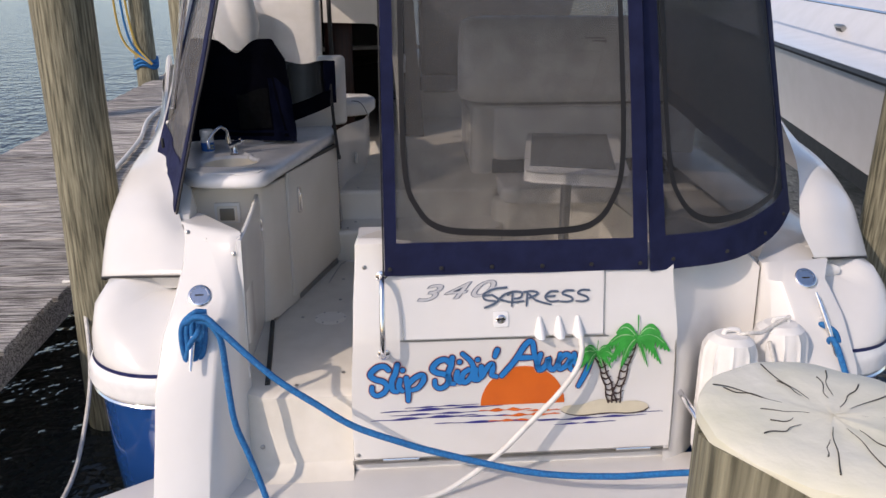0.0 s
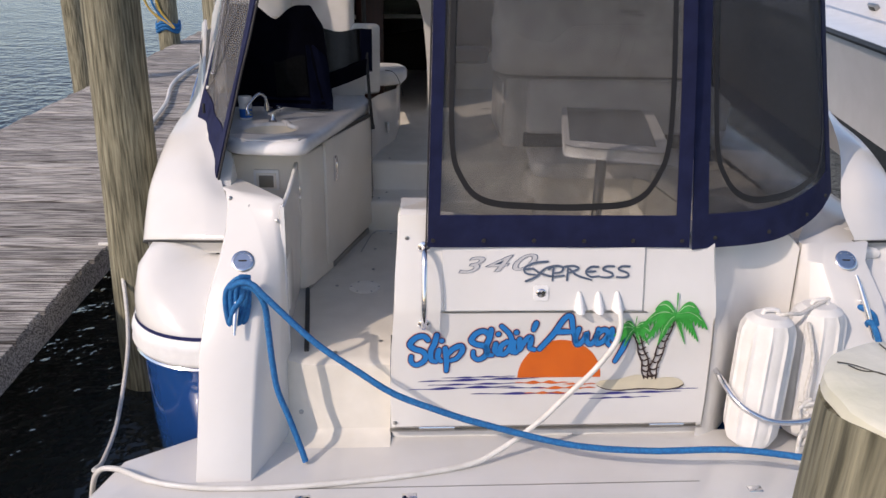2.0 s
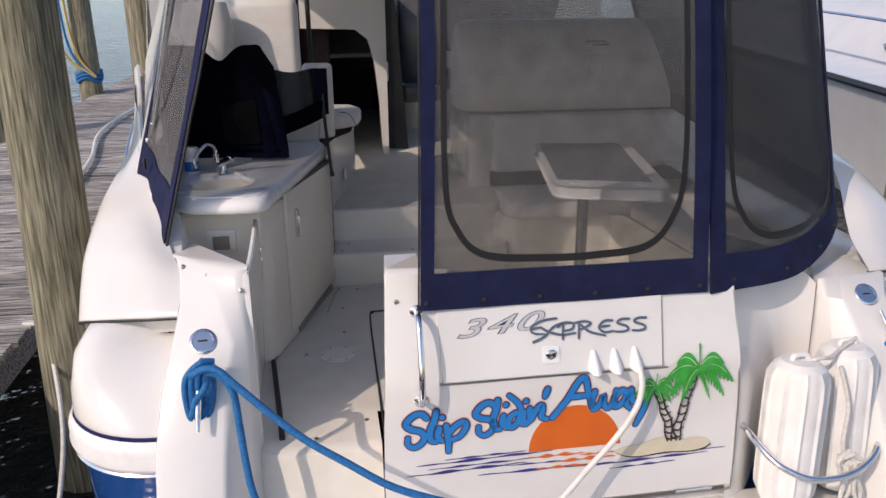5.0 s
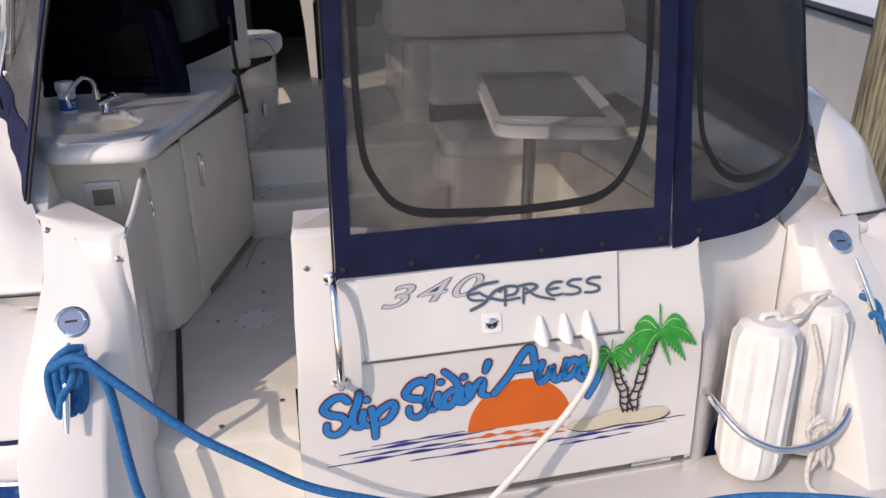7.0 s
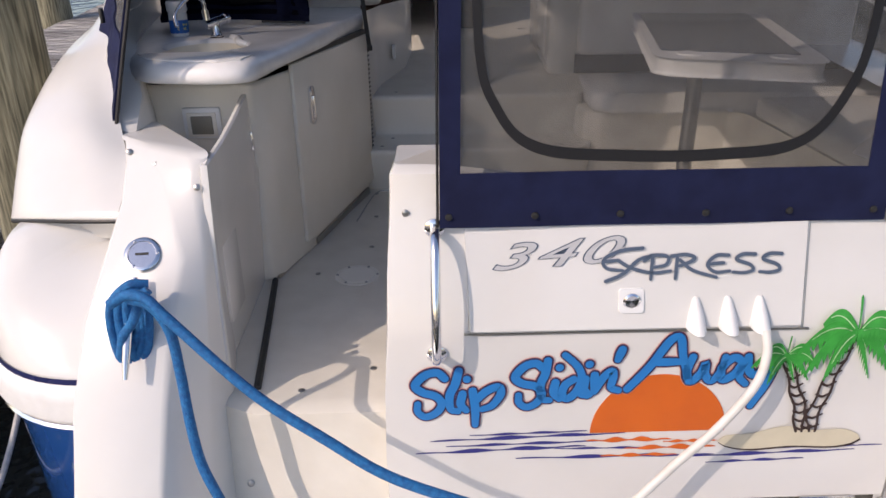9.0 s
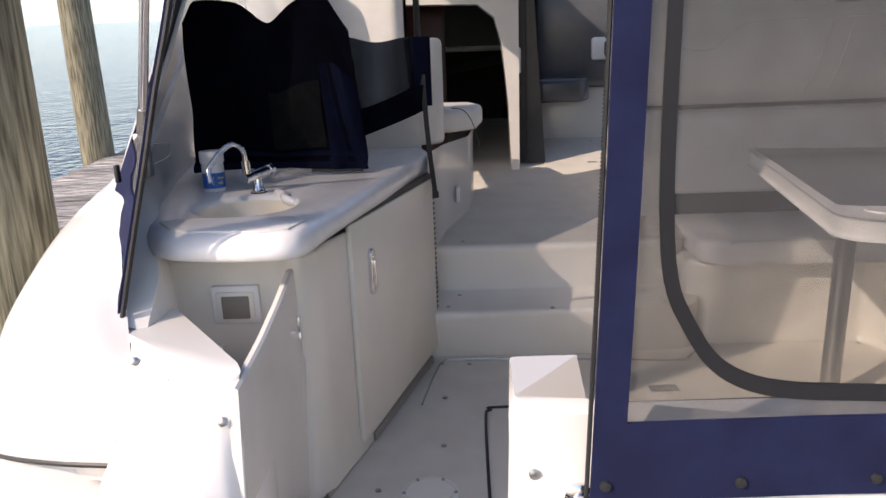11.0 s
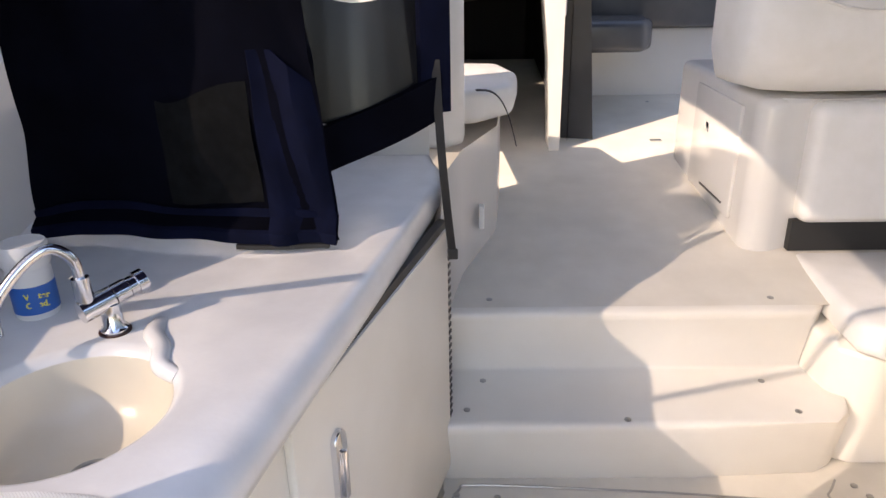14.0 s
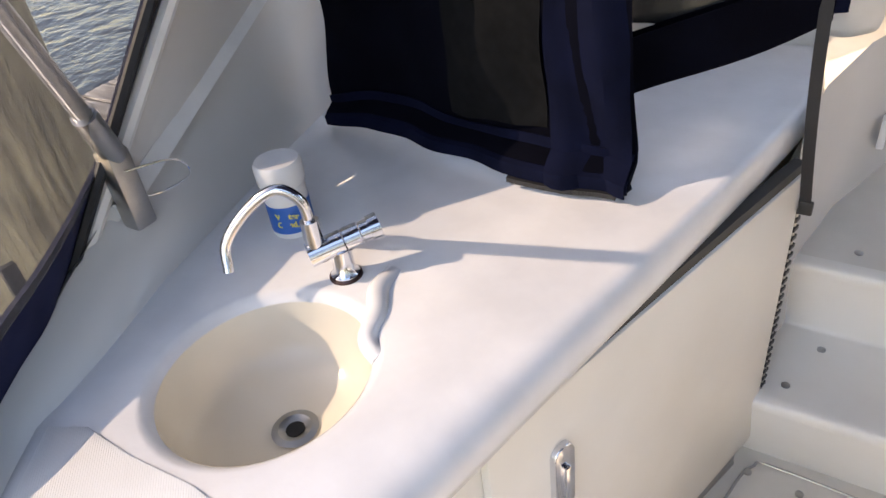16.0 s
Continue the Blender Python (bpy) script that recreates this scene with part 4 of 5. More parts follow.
tube(bm, [(-0.88, 2.66, 0.385), (-0.83, 2.65, 0.37), (-0.795, 2.64, 0.31), (-0.785, 2.63, 0.20), (-0.772, 2.60, 0.08), (-0.755, 2.58, -0.03), (-0.715, 2.56, -0.14), (-0.675, 2.535, -0.25), (-0.65, 2.51, -0.316)], 0.0125, 10)
part("tail", bm, BLUEROPE, rope)
rope2 = thing("mooring_line", "blue dock line dropping from the starboard cleat", "rope", "mooring lines")
bm = bmesh.new()
tube(bm, [(1.66, 2.76, 0.22), (1.65, 2.72, 0.25), (1.70, 2.70, 0.22), (1.72, 2.69, 0.15), (1.68, 2.70, 0.13), (1.67, 2.68, 0.2), (1.68, 2.64, 0.18), (1.72, 2.56, 0.02), (1.78, 2.40, -0.2), (1.9, 2.0, -0.24), (2.2, 1.3, -0.1), (2.6, 0.6, 0.1)], 0.0125, 10)
part("line", bm, BLUEROPE, rope2)
hose = thing("shore_cable", "white shore hose lying across the swim platform", "hose")
bm = bmesh.new()
tube(bm, [(0.602, 2.648, 0.27), (0.602, 2.622, 0.215), (0.578, 2.605, 0.14), (0.50, 2.585, 0.04), (0.40, 2.57, -0.06), (0.28, 2.54, -0.17), (0.14, 2.51, -0.265), (0.0, 2.47, -0.314), (-0.25, 2.415, -0.318), (-0.6, 2.37, -0.318), (-0.95, 2.36, -0.318), (-1.20, 2.40, -0.315), (-1.38, 2.48, -0.31), (-1.47, 2.50, -0.36), (-1.52, 2.52, -0.6), (-1.54, 2.55, -0.9)], 0.011, 10)
part("hose", bm, HOSE, hose)
cable = thing("dock_cable", "white power cable lying along the pier", "cable")
bm = bmesh.new()
tube(bm, [(x, y, z + lift(y)) for x, y, z in ((-2.30, 5.4, -0.02), (-2.38, 5.9, -0.02), (-2.52, 6.45, -0.02), (-2.60, 7.1, -0.02), (-2.70, 7.8, -0.02), (-2.90, 8.7, -0.02), (-2.97, 9.5, -0.02), (-2.93, 10.6, -0.02), (-2.75, 12.0, -0.02))], 0.02, 8)
part("cable", bm, HOSE, cable)
drop = thing("dock_line", "white dock line hanging from the pier edge", "rope")
bm = bmesh.new()
tube(bm, [(-1.97, 4.02, 0.06), (-1.84, 3.9, 0.08), (-1.72, 3.65, -0.02), (-1.64, 3.4, -0.25), (-1.59, 3.05, -0.45), (-1.53, 2.72, -0.44), (-1.47, 2.5, -0.33)], 0.010, 8)
part("line", bm, WHITEROPE, drop)
for z, r in ((0.55, 0.17), (0.60, 0.175), (0.65, 0.17)):
    bm = bmesh.new()
    tube(bm, [(-3.95 + r * math.cos(a), 12.3 + r * math.sin(a), z - 0.4 + lift(12.3) + 0.03 * math.sin(3 * a)) for a in np.linspace(0, 6.28, 14)], 0.025, 8, 3)
    part("lashing", bm, BLUEROPE, rope_pile, "blue rope lashing")
for dx, m in ((-0.30, YELLOWROPE), (-0.20, BLUEROPE), (-0.13, YELLOWROPE)):
    bm = bmesh.new()
    tube(bm, [(-3.95 + dx, 12.15, 3.0), (-3.97 + dx, 12.1, 1.9), (-3.9 + dx, 12.12, 1.1), (-3.8, 12.1, 0.2 + lift(12.1))], 0.018, 8)
    part("hanging_rope", bm, m, rope_pile)

# ---- cockpit sole, steps, upper deck ----
def us(y):
    """Height of the upper deck, which climbs forward."""
    return 0.406 + 0.10 * (y - 4.65)


bm = bmesh.new()
loft(bm, [[(-0.88, y + 0.10 * (y < 2.9), z), (-0.78, y + 0.06 * (y < 2.9), z), (-0.66, y, z), (-0.315, y, z)] for y, z in ((2.60, -0.332), (2.66, -0.325), (2.70, -0.29), (2.725, -0.15), (2.745, -0.012), (2.765, -0.001), (2.80, 0.0), (2.99, 0.0))])
loft(bm, [[(x, y, 0.0) for x in (-0.80, -0.315, 0.5, 1.45)] for y in (2.99, 3.5, 4.7)])
sole = part("cockpit_sole", bm, SOLE, boat, "off-white non-skid cockpit floor")
for pts in ([(-0.672, 2.84), (-0.70, 3.1), (-0.745, 3.5)], [(-0.74, 3.52), (-0.60, 4.0), (-0.475, 4.40)]):
    bm = bmesh.new()
    tube(bm, [(x, y, 0.004) for x, y in pts], 0.011, 8)
    part("gasket", bm, RUBBER if pts[0][1] < 3 else DULLSTEEL, sole, "dark rubber strip")
bm = bmesh.new()
tube(bm, [(-0.30, 2.80, 0.002), (-0.295, 3.2, 0.002), (-0.285, 3.9, 0.002), (-0.265, 4.0, 0.002), (-0.2, 4.02, 0.002), (0.5, 4.03, 0.002), (1.2, 4.05, 0.002)], 0.005, 6)
part("hatch_groove", bm, RUBBER, sole)
bm = bmesh.new()
tube(bm, [(-0.50, 4.05, 0.002), (-0.46, 4.30, 0.003), (-0.43, 4.405, 0.003), (-0.36, 4.425, 0.003), (0.1, 4.395, 0.003), (0.47, 4.36, 0.003), (0.52, 4.39, 0.003), (0.56, 4.44, 0.003)], 0.003, 6)
part("pan_edge", bm, DULLSTEEL, sole)
insp = part("inspection_plate", lathe(bmesh.new(), [(0, 0.0), (0.080, 0.0), (0.080, 0.003), (0.070, 0.005), (0.069, 0.003), (0.064, 0.003), (0.063, 0.006), (0, 0.006)], 36), CREAM, sole, "round screwed inspection plate")
insp.matrix_basis = Matrix.Translation((-0.455, 3.53, 0.0))
screws([(-0.455 + 0.072 * math.cos(a), 3.53 + 0.072 * math.sin(a), 0.005) for a in np.linspace(0, 5.24, 6)], sole, 0.005)
screws([(-0.435, 4.39, 0.002), (-0.329, 4.38, 0.002), (-0.55, 2.83, 0.002), (-0.36, 2.93, 0.002), (-0.60, 3.55, 0.002), (-0.42, 3.78, 0.002), (0.60, 4.42, 0.002), (0.62, 4.38, 0.002), (1.22, 4.48, 0.002), (-0.42, 4.10, 0.002)], sole, 0.009)
part("pull_ring", boxm((0.30, 4.10, 0.0), (0.40, 4.15, 0.006), 0.002), STEEL, sole, "flush chrome hatch pull")
screws([(-0.69, 2.72, -0.22)], sole, 0.01, (0, -1, 0.3))

bm = bmesh.new()
loft(bm, [[(-0.52, y, z), (-0.3, y, z), (0.2, y, z), (0.52, y + (0.02 if z < 0.2 else 0), z), (0.57, y + 0.05, z), (0.60, y + 0.14, z)] for y, z in ((4.455, 0.0), (4.445, 0.02), (4.415, 0.17), (4.41, 0.19), (4.418, 0.202), (4.435, 0.205), (4.66, 0.205), (4.668, 0.215), (4.635, 0.375), (4.63, 0.392), (4.638, 0.405), (4.66, us(4.66)))])
steps = part("steps", bm, CREAM, boat, "moulded cream cockpit steps", 60)
screws([(-0.405, 4.474, 0.206), (-0.359, 4.61, 0.206), (0.0, 4.43, 0.206), (0.44, 4.46, 0.206), (0.40, 4.60, 0.206), (-0.339, 4.70, us(4.7)), (0.431, 4.697, us(4.7))], steps, 0.009)
bm = bmesh.new()
loft(bm, [[(x, y, us(y)) for x in (-1.5, -0.3, 0.5, 1.0, 2.1)] for y in (4.658, 5.3, 6.0, 7.4)])
deck = part("upper_deck", bm, SOLE, boat, "off-white non-skid helm deck")
screws([(0.10, 6.12, us(6.12)), (0.22, 6.5, us(6.5)), (0.52, 6.5, us(6.5))], deck, 0.010)
part("drain_plate", boxm((0.40, 5.93, us(5.94)), (0.45, 5.96, us(5.94) + 0.004)), STEEL, deck)

# ---- galley cabinet and counter ----
cab = thing("galley_cabinet", "cream moulded wet bar cabinet with one door", "cabinet")
bm = bmesh.new()
prism(bm, [(-0.80, 3.50), (-0.75, 3.50), (-0.715, 3.56), (-0.655, 3.76), (-0.470, 4.455), (-0.45, 4.80), (-1.35, 4.80), (-1.35, 3.50)], 0.0, 0.702, 0.015)
bmesh.ops.delete(bm, geom=[f for f in bm.faces if all(v.co.z > 0.7 for v in f.verts)], context="FACES_ONLY")
body = part("body", bm, CREAM, cab)
D0, D1 = Vector((-0.672, 3.72, 0)), Vector((-0.466, 4.452, 0))
dv = (D1 - D0).normalized()
dn = Vector((dv.y, -dv.x, 0))
M = Matrix.Translation(D0) @ Matrix(((dv.x, dn.x, 0, 0), (dv.y, dn.y, 0, 0), (0, 0, 1, 0), (0, 0, 0, 1)))
L = (D1 - D0).length


def local(bm, m):
    bmesh.ops.transform(bm, matrix=m, verts=bm.verts)
    return bm


door = part("door", local(boxm((0.0, 0.004, 0.055), (L - 0.006, 0.022, 0.724), 0.007), M), CREAM, cab, "glossy cream cupboard door")
part("hinge", local(tube(bmesh.new(), [(L, 0.016, 0.055), (L, 0.016, 0.715)], 0.006, 8, curve=False), M), DULLSTEEL, door, "full-height piano hinge")
bm = bmesh.new()
for k in range(34):
    box(bm, (L - 0.009, 0.018, 0.06 + k * 0.0195), (L + 0.007, 0.0235, 0.068 + k * 0.0195))
part("hinge_knuckle", local(bm, M), RUBBER, door)
bm = bmesh.new()
prism(bm, rounded(0.104, 0.485, 0.142, 0.625, 0.017), 0, 0.012, 0.003)
local(bm, Matrix(((1, 0, 0, 0), (0, 0, 1, 0.02), (0, 1, 0, 0), (0, 0, 0, 1))))
pull = part("handle", local(bm, M), STEEL, door, "chrome recessed pull")
part("grip", local(boxm((0.117, 0.031, 0.50), (0.128, 0.040, 0.59), 0.003), M), STEEL, pull)
# solid black strip painted in for the shade under the counter lip
part("gap", local(boxm((-0.02, -0.004, 0.722), (L, 0.016, 0.742)), M), RUBBER, cab, "black shadow gap under the counter")
part("kick_strip", local(boxm((0.10, 0.0, 0.004), (L - 0.05, 0.012, 0.03)), M), DULLSTEEL, cab)
outlet = part("outlet", boxm((-0.975, 3.485, 0.53), (-0.855, 3.503, 0.63), 0.005), PLASTIC, cab, "cream power outlet with flip cover")
part("cover", boxm((-0.950, 3.478, 0.545), (-0.880, 3.487, 0.605), 0.004), OUTLETGREY, outlet, "grey flip cover")
part("bezel", boxm((-0.962, 3.481, 0.538), (-0.868, 3.486, 0.615), 0.003), CREAM, outlet)

counter = thing("galley_counter", "white moulded counter with a round sink", "counter")
SC, SR = Vector((-0.913, 3.656)), (0.131, 0.138)
OUT = [(-1.12, 3.47), (-1.05, 3.375), (-0.98, 3.335), (-0.80, 3.31), (-0.71, 3.34), (-0.68, 3.45), (-0.652, 3.60), (-0.482, 4.45), (-0.462, 4.66), (-0.49, 4.78), (-0.56, 4.84), (-1.45, 4.84)]
ring = smooth_line([(x, y, 0) for x, y in OUT], 5) + [Vector((-1.39, 4.5, 0)), Vector((-1.29, 4.1, 0)), Vector((-1.20, 3.72, 0))]
edge = [Vector((p.x, p.y)) for p in ring]


def ray_out(a):
    d = Vector((math.cos(a), math.sin(a)))
    best = 9
    for p, q in zip(edge, edge[1:] + edge[:1]):
        e, w = q - p, p - SC
        det = d.x * -e.y + d.y * e.x
        if abs(det) > 1e-9:
            t = (w.x * -e.y + w.y * e.x) / det
            s = (d.x * w.y - d.y * w.x) / det
            if t > 0 and -1e-6 <= s <= 1 + 1e-6:
                best = min(best, t)
    return best


NA = 220
bm = bmesh.new()
angs = [2 * math.pi * k / NA for k in range(NA)]
ro = [ray_out(a) for a in angs]
CZ = 0.80
rows = []
for d, z in ((0.012, CZ - 0.064), (0.002, CZ - 0.058), (0.0, CZ - 0.042), (0.005, CZ - 0.024), (0.018, CZ - 0.009), (0.036, CZ - 0.002), (0.06, CZ)):
    rows.append([(SC.x + math.cos(a) * max(r - d, SR[0] + 0.02), SC.y + math.sin(a) * max(r - d, SR[0] + 0.02), z) for a, r in zip(angs, ro)])
inner = [SR[0] + 0.018 + 0.45 * (r - SR[0] - 0.06) for r in ro]
rows.append([(SC.x + math.cos(a) * r, SC.y + math.sin(a) * r, CZ) for a, r in zip(angs, inner)])


def bowl(pairs):
    return [[(SC.x + SR[0] * r * math.cos(a), SC.y + SR[1] * r * math.sin(a), z) for a in angs] for r, z in pairs]


loft(bm, rows + bowl(((1.10, CZ), (1.05, CZ - 0.002), (1.0, CZ - 0.008), (0.965, CZ - 0.014))), True)
top = part("worktop", bm, COUNTER, counter, angle=60)
bm = bmesh.new()
loft(bm, bowl(((0.967, CZ - 0.013), (0.945, CZ - 0.04), (0.89, CZ - 0.072), (0.77, CZ - 0.098), (0.56, CZ - 0.112), (0.32, CZ - 0.118), (0.02, CZ - 0.120))), True)
part("sink", bm, SINK, counter, "round cream sink bowl", 60)
dr = part("drain", lathe(bmesh.new(), [(0.012, -0.002), (0.028, -0.002), (0.031, 0.002), (0.022, 0.004), (0.014, 0.0)], 24), DULLSTEEL, counter, "sink drain ring")
dr.matrix_basis = Matrix.Translation((SC.x + 0.008, SC.y + 0.008, CZ - 0.1175))
# flat disc, black in place of the drain's dark depth
dh = part("drain_hole", lathe(bmesh.new(), [(0, 0), (0.0125, 0), (0.0125, 0.001), (0, 0.001)], 20), DRAIN, dr)
# raised pad beside the tap, and end landing whose ribs stand for screen shadow
bm = bmesh.new()
tube(bm, [(-0.875, 3.872, CZ - 0.012), (-0.868, 3.83, CZ - 0.004), (-0.842, 3.79, CZ - 0.004), (-0.828, 3.75, CZ - 0.006), (-0.800, 3.735, CZ - 0.014)], 0.017, 14, 6, r_end=0.012)
part("tap_pad", bm, COUNTER, top)
bm = bmesh.new()
prism(bm, [(-1.075, 3.475), (-1.02, 3.395), (-0.97, 3.365), (-0.80, 3.338), (-0.735, 3.36), (-0.715, 3.44), (-0.74, 3.475), (-0.80, 3.492), (-0.86, 3.497), (-0.95, 3.492), (-1.03, 3.497)], CZ - 0.004, CZ + 0.003, 0.0015, 2)
part("landing", bm, LANDING, top, "white landing beside the sink, screen shadow put in as fine ribs")

tap = thing("faucet", "chrome swivel galley faucet with lever valve", "faucet")
bm = bmesh.new()
FX, FY = -0.928, 3.838
lathe(bm, [(0, 0), (0.020, 0), (0.020, 0.006), (0.015, 0.012), (0.014, 0.045), (0, 0.05)], 20, Matrix.Translation((FX, FY, CZ)))
part("base", bm, STEEL, tap)
bm = bmesh.new()
a, b = Vector((FX - 0.028, FY - 0.03, CZ + 0.045)), Vector((FX + 0.03, FY + 0.045, CZ + 0.06))
for t0, t1, r in ((0, 0.5, 0.0165), (0.52, 0.75, 0.0165), (0.77, 0.92, 0.015), (0.90, 1.05, 0.018)):
    tube(bm, [a.lerp(b, t0), a.lerp(b, t1)], r, 18, curve=False)
part("valve", bm, STEEL, tap)
part("swivel", tube(bmesh.new(), [(FX - 0.022, FY - 0.02, CZ + 0.055), (FX - 0.024, FY - 0.018, CZ + 0.095)], 0.0125, 16, curve=False), STEEL, tap)
part("spout", tube(bmesh.new(), [(FX - 0.024, FY - 0.018, CZ + 0.09), (FX - 0.028, FY - 0.02, CZ + 0.125), (FX - 0.05, FY - 0.035, CZ + 0.145), (FX - 0.08, FY - 0.06, CZ + 0.125), (FX - 0.105, FY - 0.09, CZ + 0.085), (FX - 0.10, FY - 0.105, CZ + 0.05)], 0.0075, 12), STEEL, tap)
part("seal", lathe(bmesh.new(), [(0, 0), (0.023, 0), (0.023, 0.003), (0, 0.003)], 20, Matrix.Translation((FX, FY, CZ - 0.0005))), BROWN, tap)

bottle = thing("bottle", "small white plastic bottle with blue and white label", "bottle")
bottle.matrix_basis = Matrix.Translation((-1.075, 3.90, CZ))
part("body", lathe(bmesh.new(), [(0, 0), (0.030, 0), (0.032, 0.004), (0.032, 0.075), (0.028, 0.084), (0, 0.085)], 28), PLASTIC, bottle)
part("cap", lathe(bmesh.new(), [(0, 0.082), (0.033, 0.082), (0.035, 0.086), (0.035, 0.112), (0.032, 0.118), (0, 0.118)], 28), PLASTIC, bottle, "white screw cap")
part("label", lathe(bmesh.new(), [(0.0325, 0.010), (0.0326, 0.055), (0.0322, 0.055), (0.0322, 0.010)], 28), LABELBLUE, bottle, "blue wrap label")
for k, w in enumerate(("Water", "Cond.")):
    text_mesh(w, 0.013, Matrix.Translation((0.004, -0.0335, 0.036 - 0.014 * k)) @ Matrix.Rotation(radians(28), 4, "Z") @ UP, LABELYELLOW, bottle, "label_text", 0.0004, 0, 0.0004)

# moulded side behind the counter, with its canvas track
bm = bmesh.new()
rows = []
for y, x, xc, zt in ((3.22, -1.02, -1.075, 0.635), (3.34, -1.03, -1.10, 0.72), (3.46, -1.07, -1.15, 0.80), (3.72, -1.168, -1.235, 0.885), (4.12, -1.27, -1.315, 1.055), (4.7, -1.40, -1.435, 1.25)):
    zc = min(zt - 0.02, 0.80)
    rows.append([(x + 0.03, y + 0.02, 0.45), (x + 0.004, y, zc - 0.02), (x - 0.004, y, zc + 0.2 * (zt - zc)), (x + 0.75 * (xc - x), y, zt - 0.25 * (zt - zc)), (xc, y, zt), (xc - 0.012, y, zt + 0.004), (xc - 0.03, y, zt - 0.02), (xc - 0.05, y, 0.45)])
loft(bm, rows)
side = part("side_coaming", bm, GEL, boat, "white moulded cockpit side", 50)
part("track", sheet(bmesh.new(), lambda u, v: (-1.215 - 0.155 * u - 0.012 * v, 3.74 + 0.95 * u - 0.01 * v, 0.885 + 0.375 * u + 0.022 * v), 8, 1, 0.012), PLASTIC, side, "white plastic canvas track")
bm = bmesh.new()
loft(bm, [[(-1.38, 4.80, z), (-0.55, 4.80, z), (-0.50, 4.83, z)] for z in (0.5, 0.8, 1.0)] + [[(-1.38, 4.9, 1.0), (-0.55, 4.9, 1.0), (-0.5, 4.9, 1.0)]])
part("galley_bulkhead", bm, GEL, boat)
bm = bmesh.new()
loft(bm, [[(-0.462, 4.46, z), (-0.455, 4.62, z), (-0.41, 4.84, z), (-0.30, 5.12, z), (-0.27, 5.45, z)] for z in (0.0, 0.45, 0.80)])
ped = part("seat_pedestal", bm, GEL, boat, "white moulded seat pedestal", 60)
part("vent_plate", boxm((-0.36, 4.93, 0.53), (-0.345, 4.965, 0.60), 0.003), PLASTIC, ped)

# ---- furled canvas over the counter ----
roll = thing("furled_canvas", "dark navy furled canvas panel hanging over the counter", "canvas", "canvas enclosure")


def furl(u, v):
    x = -1.235 + 0.54 * u
    top = 1.36 - 0.075 * math.exp(-((u - 0.52) / 0.13) ** 2) - 0.10 * max(0, 0.08 - u) * 8 - 0.9 * max(0, u - 0.88)
    z = 0.812 + (top - 0.812) * v
    y = 4.20 - 0.01 * u + 0.03 * math.sin(5 * u + 1) * (1 - v) + 0.02 * noise.noise((u * 6, v * 4, 2)) + 0.04 * v - (0.03 if v < 0.06 else 0)
    return (x + 0.05 * (1 - v) * u, y, z + 0.012 * math.sin(3 * u) * (1 - v))


# panel, hem, border and screen use the darkened cloth colours
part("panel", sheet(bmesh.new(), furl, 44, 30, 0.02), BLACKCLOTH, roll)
part("hem", sheet(bmesh.new(), lambda u, v: Vector(furl(u, 0.0 + 0.10 * v)) + Vector((0, -0.014, 0)), 40, 3, 0.004), NAVYDIMMED, roll, "navy hem")
part("border", sheet(bmesh.new(), lambda u, v: Vector(furl(0.80 + 0.2 * u, 0.62 * v)) + Vector((0, -0.016 - 0.01 * math.sin(8 * u + 3 * v), 0)), 8, 16, 0.004), NAVYDIMMED, roll, "wrinkled navy border")
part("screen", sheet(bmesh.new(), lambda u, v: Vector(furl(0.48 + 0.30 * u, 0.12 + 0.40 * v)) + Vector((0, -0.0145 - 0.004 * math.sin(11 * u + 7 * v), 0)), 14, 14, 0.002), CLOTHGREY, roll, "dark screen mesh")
bm = bmesh.new()
for k in range(34):
    p = Vector(furl(0.70 + 0.28 * k / 34, 0.0)) + Vector((0, -0.018, -0.004))
    box(bm, p - Vector((0.0025, 0.004, 0.004)), p + Vector((0.0025, 0.004, 0.004)))
part("zip_teeth", bm, RUBBER, roll)
fold = thing("folded_window", "folded smoky vinyl window strapped to the seat back", "canvas", "canvas enclosure")
part("pane", sheet(bmesh.new(), lambda u, v: (-0.80 + 0.34 * u, 4.24 + 0.24 * u + 0.03 * math.sin(6 * u) + 0.03 * v, 0.98 + 0.02 * u + (0.25 - 0.03 * u) * v + 0.01 * math.sin(9 * u)), 16, 10, 0.008), VINYLCLEAR, fold)
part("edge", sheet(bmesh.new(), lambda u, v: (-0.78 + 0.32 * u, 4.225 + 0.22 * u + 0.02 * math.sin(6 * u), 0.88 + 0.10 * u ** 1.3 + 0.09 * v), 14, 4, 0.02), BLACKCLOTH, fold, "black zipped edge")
part("end_fold", sheet(bmesh.new(), lambda u, v: (-0.50 + 0.06 * u, 4.42 + 0.03 * u, 0.99 + 0.24 * v), 3, 6, 0.02), NAVYDIMMED, fold)
part("strap", sheet(bmesh.new(), lambda u, v: (-0.475 + 0.018 * u - 0.004 * math.sin(3 * v) + 0.03 * (1 - v), 4.43 + 0.0 * u - 0.02 * math.sin(3 * v), 0.66 + 0.44 * v), 2, 14, 0.003), ZIP, fold, "hanging black strap")
part("strap_end", boxm((-0.447, 4.424, 0.652), (-0.424, 4.434, 0.678), 0.003), RUBBER, fold)
part("latch", boxm((-0.56, 4.79, 0.92), (-0.505, 4.80, 0.98), 0.004), STEEL, ped, "chrome latch plate")

# ---- seats ----
def cushion(bm, lo, hi, r=0.03):
    return box(bm, lo, hi, r, 4)


seat = thing("companion_seat", "white vinyl companion seat beside the cabin door", "seat")
bm = bmesh.new()
